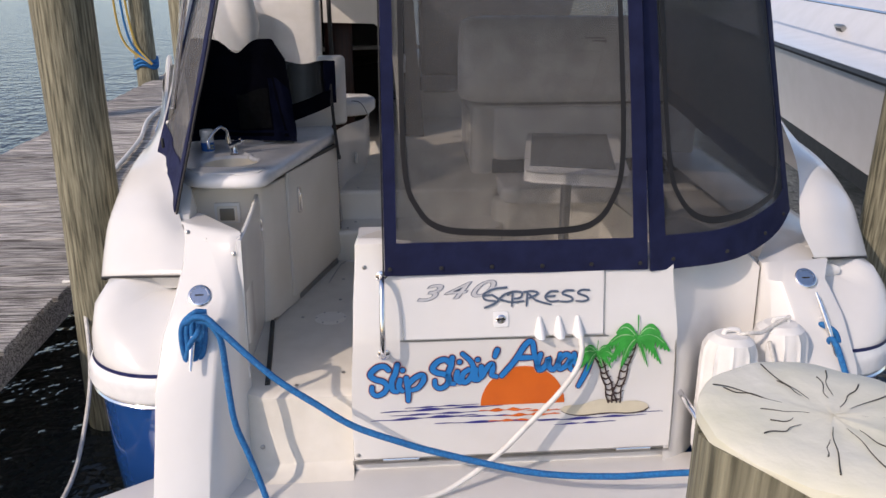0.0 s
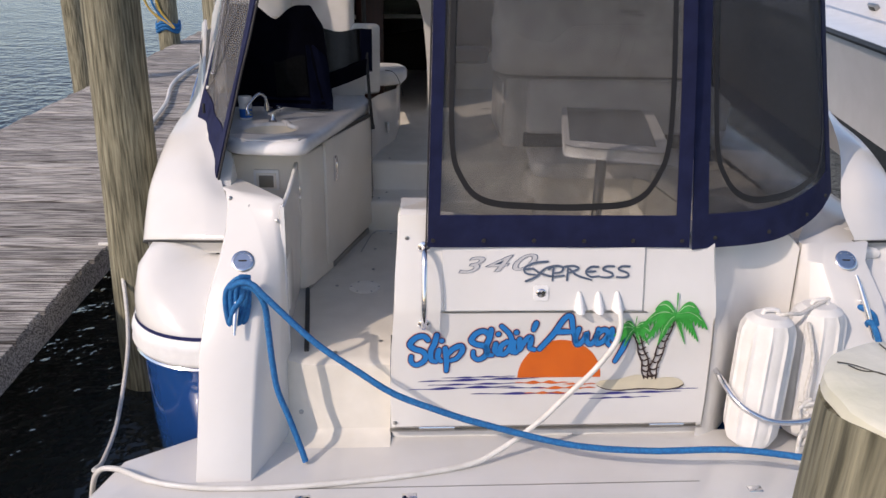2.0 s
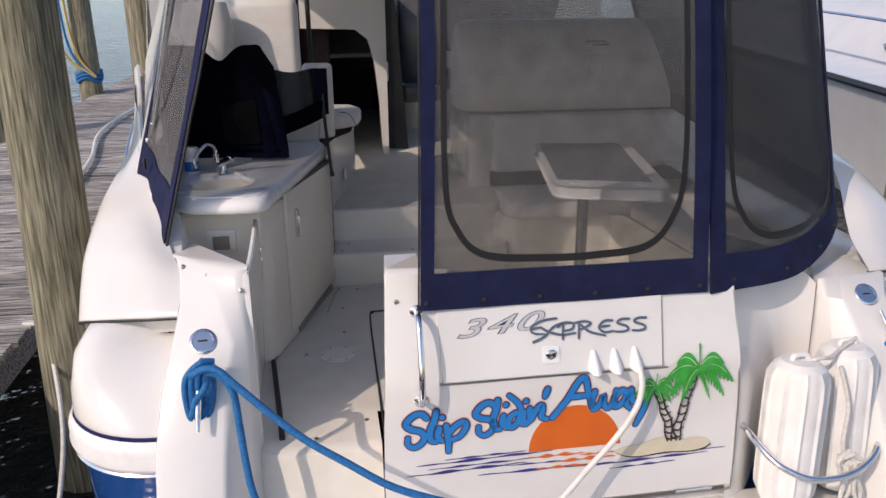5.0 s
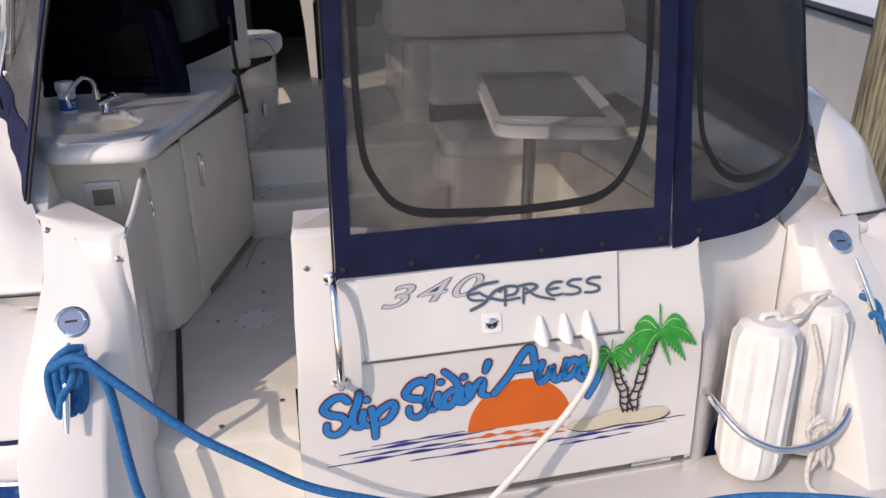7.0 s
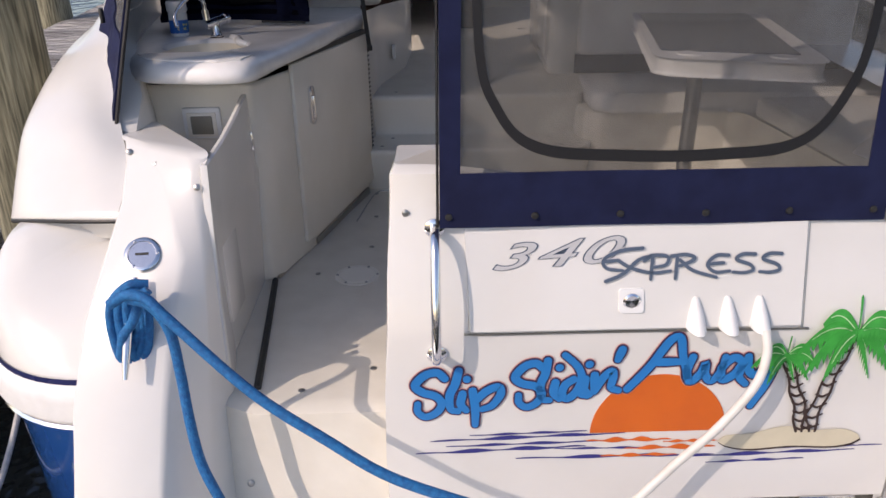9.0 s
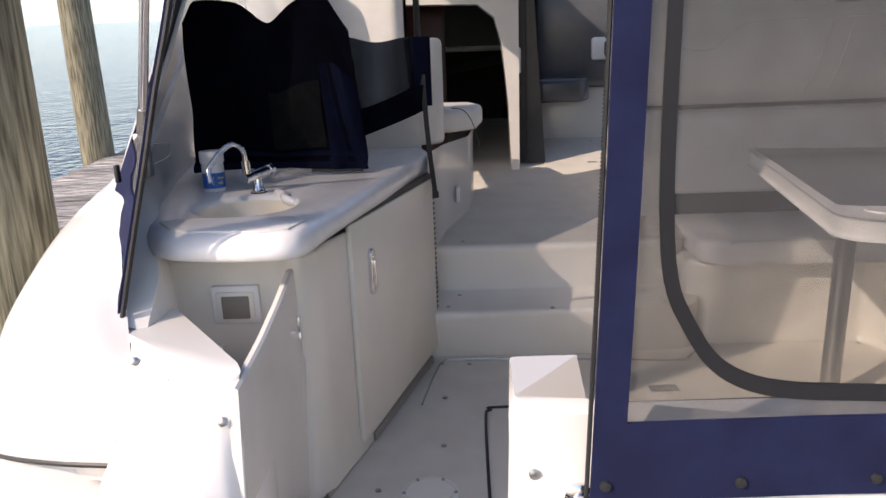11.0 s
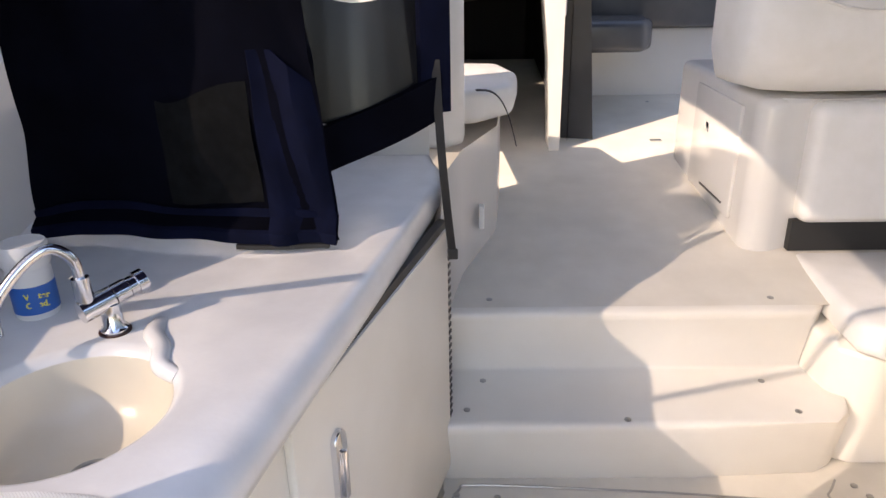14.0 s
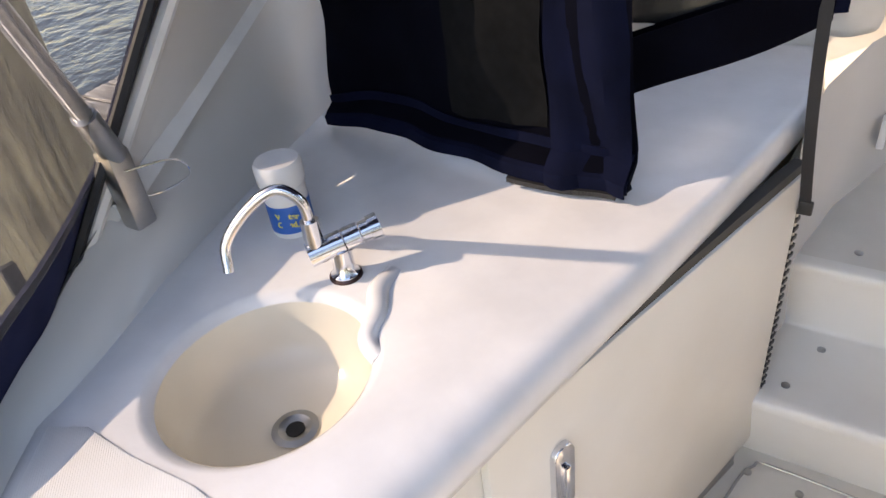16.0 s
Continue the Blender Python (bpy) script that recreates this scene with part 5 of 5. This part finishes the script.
prism(bm, [(-0.60, 4.95), (-0.36, 5.0), (-0.25, 5.12), (-0.22, 5.35), (-0.27, 5.55), (-0.60, 5.6)], 0.83, 0.93, 0.03)
part("cushion", bm, VINYL, seat)
bm = bmesh.new()
prism(bm, [(-0.58, 4.84), (-0.45, 4.83), (-0.40, 4.88), (-0.41, 4.98), (-0.58, 4.98)], 0.80, 1.235, 0.025)
part("backrest", bm, VINYL, seat)
part("strap", sheet(bmesh.new(), lambda u, v: (-0.37 + 0.12 * v ** 0.6, 4.95 + 0.018 * u + 0.03 * v, 0.94 - 0.17 * v ** 2), 1, 12, 0.003), ZIP, seat, "black hold-down strap")

lounge = thing("cockpit_lounge", "white vinyl aft-facing lounge with tall padded backrest", "sofa")
bm = bmesh.new()
prism(bm, [(0.44, 4.98), (0.50, 4.95), (0.60, 4.99), (2.0, 4.99), (2.0, 5.75), (0.45, 5.78)], 0.38, 0.90, 0.03)
part("base", bm, GEL, lounge)
al = part("access_door", boxm((0.430, 5.08, 0.50), (0.443, 5.50, 0.86), 0.006), GEL, lounge, "white moulded access door")
part("latch", boxm((0.426, 5.33, 0.72), (0.432, 5.36, 0.75), 0.002), STEEL, al)
part("slot", boxm((0.427, 5.14, 0.53), (0.432, 5.36, 0.536)), RUBBER, al)
part("lower_cushion", cushion(bmesh.new(), (0.59, 4.93, 0.53), (2.0, 5.06, 0.89), 0.035), VINYL, lounge)
# black block stands in for the shade below the cushion
part("gap", boxm((0.58, 4.955, 0.44), (2.0, 5.06, 0.535)), RUBBER, lounge)
bm = bmesh.new()
rows = []
for x, f in ((0.36, 0.55), (0.38, 0.8), (0.43, 0.95), (0.55, 1), (1.2, 1), (1.9, 1), (2.0, 0.9)):
    prof = [(4.97, 0.92), (4.90, 1.02), (4.90, 1.20), (4.96, 1.36), (5.04, 1.46), (5.14, 1.48), (5.24, 1.42), (5.30, 1.2), (5.30, 0.98), (5.22, 0.90)]
    rows.append([(x, 5.1 + (y - 5.1) * f, 1.19 + (z - 1.19) * (0.5 + 0.5 * f)) for y, z in prof])
loft(bm, rows, True, True)
bmesh.ops.subdivide_edges(bm, edges=bm.edges, cuts=1, smooth=0.6, use_grid_fill=True)
back = part("backrest", bm, VINYL, lounge, "tall padded white backrest", 70)
bm = bmesh.new()
tube(bm, [(0.46, 4.905, 1.20), (0.60, 4.892, 1.15), (0.72, 4.892, 1.15), (0.82, 4.892, 1.23), (0.94, 4.892, 1.25), (1.3, 4.892, 1.26), (1.68, 4.892, 1.265), (1.74, 4.892, 1.2), (1.80, 4.892, 1.17), (1.95, 4.895, 1.18)], 0.0045, 6)
for x in (1.15, 1.24):
    tube(bm, [(x + 0.05, 4.892, 1.25), (x, 4.893, 1.05), (x - 0.02, 4.935, 0.96)], 0.0035, 6)
part("piping", bm, VINYL, back)
for k in range(2):
    part("badge_bar", boxm((1.17 + 0.05 * k, 4.918, 1.335 - 0.02 * k), (1.30 + 0.02 * k, 4.93, 1.347 - 0.02 * k)), DULLSTEEL, back, "small grey maker's badge")

bench = thing("cockpit_bench", "cream moulded bench with white vinyl seat pads round the table", "bench")
bm = bmesh.new()
prism(bm, [(0.55, 4.55), (0.62, 4.50), (1.24, 4.52), (1.30, 4.40), (1.33, 3.4), (1.15, 3.15), (0.2, 3.10), (0.1, 2.98), (2.05, 2.98), (2.05, 5.0), (0.50, 5.0)], 0.0, 0.345, 0.02)
part("base", bm, CREAM, bench)
bm = bmesh.new()
prism(bm, [(0.57, 4.50), (0.66, 4.43), (1.22, 4.48), (1.45, 4.40), (2.0, 4.45), (2.0, 4.96), (0.585, 4.96)], 0.345, 0.44, 0.03)
part("seat_pad", bm, VINYL, bench)
bm = bmesh.new()
prism(bm, [(1.30, 3.30), (2.0, 3.10), (2.0, 4.36), (1.28, 4.36)], 0.345, 0.44, 0.03)
part("seat_pad", bm, VINYL, bench)
bm = bmesh.new()
prism(bm, [(0.15, 2.99), (1.9, 3.0), (1.4, 3.20), (1.1, 3.22), (0.2, 3.18)], 0.345, 0.42, 0.025)
part("seat_pad", bm, VINYL, bench)
# thin black tube draws the fold's shade in the vinyl
part("crease", tube(bmesh.new(), [(0.62, 4.66, 0.418), (1.0, 4.67, 0.42), (1.5, 4.66, 0.419)], 0.004, 6), RUBBER, bench)

table = thing("cockpit_table", "grey-topped cockpit table with white moulded rim on a post", "table")
TP = [(0.50, 3.36), (0.94, 3.21), (1.25, 4.40), (0.735, 4.50)]
bm = bmesh.new()
prism(bm, TP, 0.735, 0.788, 0.0)
bmesh.ops.bevel(bm, geom=[e for e in bm.edges if abs(e.verts[0].co.z - e.verts[1].co.z) > 0.01], offset=0.06, segments=5, profile=0.5, affect="EDGES")
bmesh.ops.bevel(bm, geom=[e for e in bm.edges if abs(e.verts[0].co.z - e.verts[1].co.z) < 1e-5], offset=0.012, segments=3, profile=0.5, affect="EDGES")
part("tabletop", bm, PLASTIC, table)
bm = bmesh.new()
ctr = Vector((0.83, 3.90))
prism(bm, [tuple(ctr + (Vector(p) - ctr) * 0.87 + Vector((0, 0.05))) for p in TP], 0.7885, 0.7915, 0.0012, 1)
part("inlay", bm, TABLE, table, "smooth grey inlay")
for x, y in ((0.61, 3.41), (0.86, 3.325)):
    ob = part("cup_ring", lathe(bmesh.new(), [(0.028, 0), (0.038, 0), (0.036, 0.004), (0.03, 0.004)], 24), PLASTIC, table)
    ob.matrix_basis = Matrix.Translation((x, y, 0.788))
part("post", tube(bmesh.new(), [(0.86, 4.0, 0.0), (0.86, 4.0, 0.74)], 0.03, 20, curve=False), DULLSTEEL, table, "aluminium post")
part("floor_plate", lathe(bmesh.new(), [(0, 0), (0.085, 0), (0.08, 0.008), (0.04, 0.02), (0, 0.02)], 28, Matrix.Translation((0.86, 4.0, 0.001))), DULLSTEEL, table)

# ---- cabin bulkhead, door, helm ----
YB = 5.86
front = thing("cabin_bulkhead", "white cabin bulkhead with a dark open companionway", "bulkhead")
bm = bmesh.new()
box(bm, (-1.6, YB, 0.3), (-0.62, YB + 0.06, 1.75), 0.01)
part("panel", bm, GEL, front)
bm = bmesh.new()
rows = []
for y in (YB - 0.02, YB + 0.10):
    rows.append([(x, y, z) for x, z in ((-0.04, 0.44), (-0.06, 0.9), (-0.09, 1.2), (-0.13, 1.35), (-0.22, 1.42), (-0.60, 1.43), (-0.60, 1.75), (0.0, 1.75), (0.0, 0.44))])
loft(bm, rows, True, True)
part("door_frame", bm, GEL, front, "white moulded doorway surround")
# box open to the doorway, its darkness painted on
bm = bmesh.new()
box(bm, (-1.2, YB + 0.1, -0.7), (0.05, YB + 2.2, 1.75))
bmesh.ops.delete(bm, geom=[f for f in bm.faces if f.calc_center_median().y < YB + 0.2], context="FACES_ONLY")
part("cabin", bm, CABINSHADE, front, "cabin interior with its shade painted near-black")
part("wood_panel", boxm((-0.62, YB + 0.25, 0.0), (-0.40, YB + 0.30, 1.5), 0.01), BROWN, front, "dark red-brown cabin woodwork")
part("threshold", boxm((-0.62, YB - 0.01, 0.30), (-0.04, YB + 0.12, us(YB) - 0.01), 0.01), GEL, front)
leaf = thing("cabin_door", "smoked grey sliding cabin door standing open", "door")
bm = bmesh.new()
loft(bm, [[(-0.01 - 0.05 * (z - 0.55), 6.0 + d, z), (0.16 - 0.07 * (z - 0.55), 5.97 + d, z)] for d in (0,) for z in (0.53, 0.9, 1.3, 1.75)])
bmesh.ops.solidify(bm, geom=bm.faces[:], thickness=0.03)
part("leaf", bm, GREY, leaf)
part("catch", boxm((-0.03, 5.93, 1.05), (0.02, 5.98, 1.19), 0.01), PLASTIC, leaf, "white door catch")

helm = thing("helm_console", "dark grey helm console on a white moulded base", "console")
part("base", boxm((0.17, 6.62, 0.45), (1.9, 6.7, 0.93), 0.015), GEL, helm)
part("dash", boxm((0.17, 6.55, 0.93), (1.9, 7.0, 1.75), 0.05), GREY, helm)
bm = bmesh.new()
prism(bm, [(0.15, 6.25), (0.42, 6.25), (0.48, 6.35), (0.48, 6.6), (0.15, 6.6)], 0.86, 1.0, 0.03)
part("footrest", bm, GREY, helm)
g = part("gauge_panel", boxm((0.52, 6.53, 1.10), (0.85, 6.56, 1.24), 0.02), PLASTIC, helm)
part("screen", boxm((0.60, 6.522, 1.13), (0.80, 6.532, 1.21), 0.008), RUBBER, g)
port_l = thing("port_lounge", "white vinyl port lounge back beside the windshield", "seat")
part("back", cushion(bmesh.new(), (-1.30, 5.45, 0.95), (-0.60, 5.62, 1.62), 0.06), VINYL, port_l)
part("side_roll", lathe(bmesh.new(), [(0, -0.3), (0.13, -0.28), (0.16, 0), (0.13, 0.28), (0, 0.3)], 20, Matrix.Translation((-1.15, 5.3, 1.42)) @ Matrix.Diagonal((1, 0.6, 0.6, 1))), VINYL, port_l)
part("grab_post", tube(bmesh.new(), [(-0.53, 5.6, 0.9), (-0.54, 5.6, 1.8)], 0.016, 10, curve=False), RUBBER, port_l)

# ---- canvas enclosure ----
def lerp4(bl, br, tl, tr):
    bl, br, tl, tr = (Vector(v) for v in (bl, br, tl, tr))
    return lambda u, v: (bl * (1 - u) + br * u) * (1 - v) + (tl * (1 - u) + tr * u) * v


def canvas_panel(name, label, f, left, right, low, mesh_mat=MESH, zipper=True, wr=0.004, seed=0.0, nrm=(0, -1, 0)):
    """A screen panel with a navy border (fractions of its width and height) and a U-shaped zipper."""
    p = thing("enclosure_curtain", label, "canvas", "canvas enclosure")
    nv = Vector(nrm)

    def g(u, v):
        return f(u, v) + nv * (wr * math.sin(13 * u + 5 * v + seed) * (1 - v) + 0.6 * wr * noise.noise((u * 9, v * 7, seed)))
    part("border_bottom", sheet(bmesh.new(), lambda u, v: g(u, low * v) + nv * 0.004, 40, 6, 0.006), NAVY, p)
    part("border_side", sheet(bmesh.new(), lambda u, v: g(left * u, low + (1 - low) * v) + nv * 0.004, 3, 24, 0.006), NAVY, p)
    part("border_side", sheet(bmesh.new(), lambda u, v: g(1 - right * u, low + (1 - low) * v) + nv * 0.004, 3, 24, 0.006), NAVY, p)
    part("screen", sheet(bmesh.new(), lambda u, v: g(left * 0.6 + (1 - 0.6 * left - 0.6 * right) * u, low * 0.9 + (1 - 0.9 * low) * v), 24, 24, 0.0015), mesh_mat, p, "dark see-through screen mesh")
    if zipper:
        a, b = left + 0.03, 1 - right - 0.03
        c0 = low + 0.025
        uv = [(a, 1.0), (a, 0.7), (a + 0.005, low + 0.22), (a + 0.05, low + 0.10), (a + 0.14, c0 + 0.015), (0.4, c0), (0.6, c0), (b - 0.14, c0 + 0.015), (b - 0.05, low + 0.11), (b - 0.005, low + 0.24), (b, 0.7), (b, 1.0)]
        line = smooth_line([(u, v, 0) for u, v in uv], 8)
        bm = bmesh.new()
        rows = []
        for i, q in enumerate(line):
            d = line[min(i + 1, len(line) - 1)] - line[max(i - 1, 0)]
            w = Vector((-d.y * 1.4, d.x * 0.75, 0)).normalized() * 0.0095
            rows.append([g(q.x + w.x, q.y + w.y) + nv * 0.004, g(q.x - w.x, q.y - w.y) + nv * 0.004, g(q.x - w.x, q.y - w.y) + nv * 0.001, g(q.x + w.x, q.y + w.y) + nv * 0.001])
        loft(bm, rows, True, True)
        part("zipper", bm, ZIP, p, "black U-shaped zipper tape")
    return p, g


def bellied(f, depth):
    """A panel that the wind pushes out in its middle height."""
    return lambda u, v: f(u, v) + Vector((0, -depth * math.sin(math.pi * v), 0))


cp, g = canvas_panel("canvas", "navy-bordered screen panel closing the cockpit's stern", bellied(lerp4((-0.168, 2.755, 0.508), (0.895, 2.768, 0.502), (-0.160, 2.662, 1.95), (0.70, 2.70, 1.95)), 0.022), 0.045, 0.055, 0.095, wr=0.002)
for k in range(6):
    u = 0.02 + 0.19 * k
    ob = part("snap", lathe(bmesh.new(), [(0, 0), (0.009, 0), (0.008, 0.004), (0, 0.006)], 10), RUBBER, cp)
    ob.matrix_basis = Matrix.Translation(g(u, 0.02) + Vector((0, -0.008, 0))) @ Matrix.Rotation(radians(90), 4, "X")
part("zip_teeth", tube(bmesh.new(), [g(-0.004, v) for v in np.linspace(0, 1, 12)], 0.003, 6), RUBBER, cp)
bm = bmesh.new()
for k in range(280):
    q = g(-0.005, k / 280)
    box(bm, q - Vector((0.003, 0.001, 0.0013)), q + Vector((0.002, 0.001, 0.0013)))
part("zip_teeth", bm, RUBBER, cp)


def right_f(u, v):
    b = smooth_line([(0.905, 2.765, 0.495), (1.25, 2.84, 0.50), (1.55, 3.02, 0.545), (1.69, 3.16, 0.63)], 8)
    t = smooth_line([(0.71, 2.70, 1.95), (0.95, 2.82, 1.95), (1.22, 3.0, 1.95), (1.36, 3.15, 1.95)], 8)
    i = min(int(u * (len(b) - 1)), len(b) - 2) if u > 0 else 0
    k = u * (len(b) - 1) - i
    return (b[i].lerp(b[i + 1], k)).lerp(t[i].lerp(t[i + 1], k), v)


cr, g2 = canvas_panel("canvas", "curved navy-bordered screen panel on the starboard corner", right_f, 0.07, 0.10, 0.10, MESHDARK, True, 0.005, 2.0)
for k in range(4):
    ob = part("snap", lathe(bmesh.new(), [(0, 0), (0.009, 0), (0.008, 0.004), (0, 0.006)], 10), RUBBER, cr)
    ob.matrix_basis = Matrix.Translation(g2(0.1 + 0.25 * k, 0.03) + Vector((0, -0.008, 0))) @ Matrix.Rotation(radians(90), 4, "X")
canvas_panel("canvas", "navy-bordered screen panel along the starboard side", lerp4((1.70, 3.18, 0.64), (1.80, 5.2, 0.95), (1.37, 3.22, 1.95), (1.42, 5.2, 1.95)), 0.05, 0.05, 0.12, MESHDARK, False, 0.004, 4.0, (1, 0, 0))
pl, g3 = canvas_panel("canvas", "gathered navy-bordered screen panel on the port side", lerp4((-1.083, 3.235, 0.630), (-1.25, 3.62, 0.81), (-0.71, 3.25, 1.95), (-1.12, 4.62, 1.95)), 0.12, 0.08, 0.15, MESHSUNLIT, False, 0.006, 1.0, (-1, 0, 0))
part("channel", tube(bmesh.new(), [g3(1.0, v) + Vector((0.012, 0.006, 0)) for v in np.linspace(0, 1, 12)], 0.012, 8), PLASTIC, pl, "white plastic edge channel")
part("zipper", tube(bmesh.new(), [g3(0.93, v) + Vector((0.008, 0, 0)) for v in np.linspace(0, 1, 12)], 0.008, 6), ZIP, pl, "black zipper tape")
part("wing", sheet(bmesh.new(), lambda u, v: Vector((-1.232 - 0.155 * u, 3.735 + 0.95 * u, 0.895 + 0.38 * u)).lerp(Vector((-1.258 + 0.13 * u, 3.64 + 0.98 * u, 0.82 + 1.13 * u)), v), 10, 6, 0.02), GEL, side, "white moulded side wing")
part("slider", boxm((-1.205, 3.555, 0.885), (-1.195, 3.575, 0.93), 0.003), RUBBER, pl)
part("zip_edge", tube(bmesh.new(), [g3(0.0, v) + Vector((0.006, -0.004, 0)) for v in np.linspace(0, 1, 12)], 0.006, 6), ZIP, pl)
topc = thing("bimini_top", "navy canvas bimini top over the cockpit", "canvas", "canvas enclosure")
part("cover", sheet(bmesh.new(), lambda u, v: (-0.98 + 2.4 * u, 3.2 + 2.5 * v, 1.95 + 0.10 * math.sin(math.pi * u) + 0.08 * math.sin(math.pi * v)), 12, 12, 0.006), NAVY, topc)
frame_pole = thing("canvas_bow", "stainless canvas support bow with quick-release pin", "pole")
part("pole", tube(bmesh.new(), [(-1.20, 3.745, 0.99), (-0.89, 3.36, 1.94)], 0.0125, 12, curve=False), STEEL, frame_pole)
part("fitting", tube(bmesh.new(), [(-1.203, 3.749, 0.98), (-1.178, 3.718, 1.055)], 0.0165, 12, curve=False), DULLSTEEL, frame_pole)
part("hinge_foot", boxm((-1.225, 3.73, 0.87), (-1.19, 3.765, 0.99), 0.006), DULLSTEEL, frame_pole)
part("pin_lanyard", tube(bmesh.new(), [(-1.19, 3.745, 0.96), (-1.16, 3.80, 0.955), (-1.165, 3.82, 0.92), (-1.20, 3.79, 0.90), (-1.205, 3.755, 0.91)], 0.0012, 6), STEEL, frame_pole)
bow = thing("bow_rail", "stainless side rail along the boat's deck", "rail")
bm = bmesh.new()
tube(bm, [(-1.46, 4.1, 0.55), (-1.47, 4.4, 0.85), (-1.47, 5.0, 1.05), (-1.42, 6.5, 1.2), (-1.2, 8, 1.3)], 0.0125, 10)
tube(bm, [(-1.47, 4.9, 0.6), (-1.47, 5.05, 1.06)], 0.0125, 10, curve=False)
part("tube", bm, STEEL, bow)
ws = thing("windshield", "curved windshield with pale aluminium frame", "windshield")
part("glass", sheet(bmesh.new(), lambda u, v: (-1.42 + 3.5 * u, 6.2 + 0.9 * math.sin(math.pi * u) - 1.4 * (abs(2 * u - 1)) ** 4 + 0.35 * v, 1.2 + 0.75 * v), 24, 4, 0.006), GLASS, ws)
bm = bmesh.new()
for v in (0.0, 1.0):
    tube(bm, [(-1.42 + 3.5 * u, 6.2 + 0.9 * math.sin(math.pi * u) - 1.4 * (abs(2 * u - 1)) ** 4 + 0.35 * v, 1.2 + 0.75 * v) for u in np.linspace(0, 1, 16)], 0.018, 8, 3)
part("frame", bm, PLASTIC, ws)

# ---- foredeck and neighbouring boat ----
bm = bmesh.new()
loft(bm, [[(CX + (beam(y) - 0.3) * k, y, sheer(y) + 0.06 + 0.35 * (1 - k * k)) for k in (-1, -0.6, -0.2, 0.2, 0.6, 1)] for y in (7.2, 8, 9, 10, 10.8)])
part("foredeck", bm, GEL, boat)

nb = thing("neighbour_boat", "white cruiser moored alongside, bow flaring over dark water", "boat")
A0, A1 = Vector((4.05, 3.5, 0.63)), Vector((6.51, 14.3, 1.29))
B0, B1 = Vector((4.38, 3.8, -0.62)), Vector((6.95, 14.6, 0.04))
bm = bmesh.new()
rows = []
for k in range(0, 13):
    t = k / 10
    a, b = A0.lerp(A1, t), B0.lerp(B1, t)
    rows.append([a.lerp(b, q) + Vector((0.06 * math.sin(math.pi * q), 0, -0.05 * math.sin(math.pi * q))) for q in np.linspace(0, 1, 8)])
loft(bm, rows)
part("hull", bm, GEL, nb, "white flared hull", 60)
bm = bmesh.new()
loft(bm, [[B0.lerp(B1, k / 10) + Vector((0.0, 0, z)) + Vector((-0.02, 0, 0)) for z in (-0.3, 0.0, 0.14)] for k in range(0, 13)])
part("boot_stripe", bm, RUBBER, nb, "black waterline band")
bm = bmesh.new()
loft(bm, [[A0.lerp(A1, k / 10) + Vector(v) for v in ((-0.03, 0, -0.04), (-0.05, 0, -0.01), (-0.03, 0, 0.03), (0.02, 0, 0.03))] for k in range(0, 13)])
part("rub_strake", bm, RUBBER, nb)
bm = bmesh.new()
loft(bm, [[A0.lerp(A1, k / 10) + Vector(v) for v in ((0, 0, 0.03), (0.5, 0, 0.10), (0.75, 0, 0.45), (1.1, 0, 0.75), (2.5, 0, 0.9))] for k in range(0, 13)])
part("cabin_top", bm, GEL, nb, "", 60)
for t in (0.22, 0.38, 0.60):
    c = A0.lerp(A1, t) + Vector((0.62, 0, 0.28))
    w = part("porthole", local(boxm((-0.16, -0.03, -0.07), (0.16, 0.03, 0.07), 0.03), Matrix.Translation(c) @ (A1 - A0).to_track_quat("X", "Z").to_matrix().to_4x4() @ Matrix.Rotation(radians(-35), 4, "X")), DULLSTEEL, nb)
    part("pane", local(boxm((-0.12, -0.035, -0.045), (0.12, 0.035, 0.045), 0.02), Matrix.Translation(c) @ (A1 - A0).to_track_quat("X", "Z").to_matrix().to_4x4() @ Matrix.Rotation(radians(-35), 4, "X")), RUBBER, w)
bm = bmesh.new()
tube(bm, [A0.lerp(A1, t) + Vector((0.1, 0, h)) for t, h in ((0.1, 0.06), (0.16, 0.45), (0.3, 0.6), (0.6, 0.65), (1.0, 0.7))], 0.016, 8)
part("rail", bm, STEEL, nb)
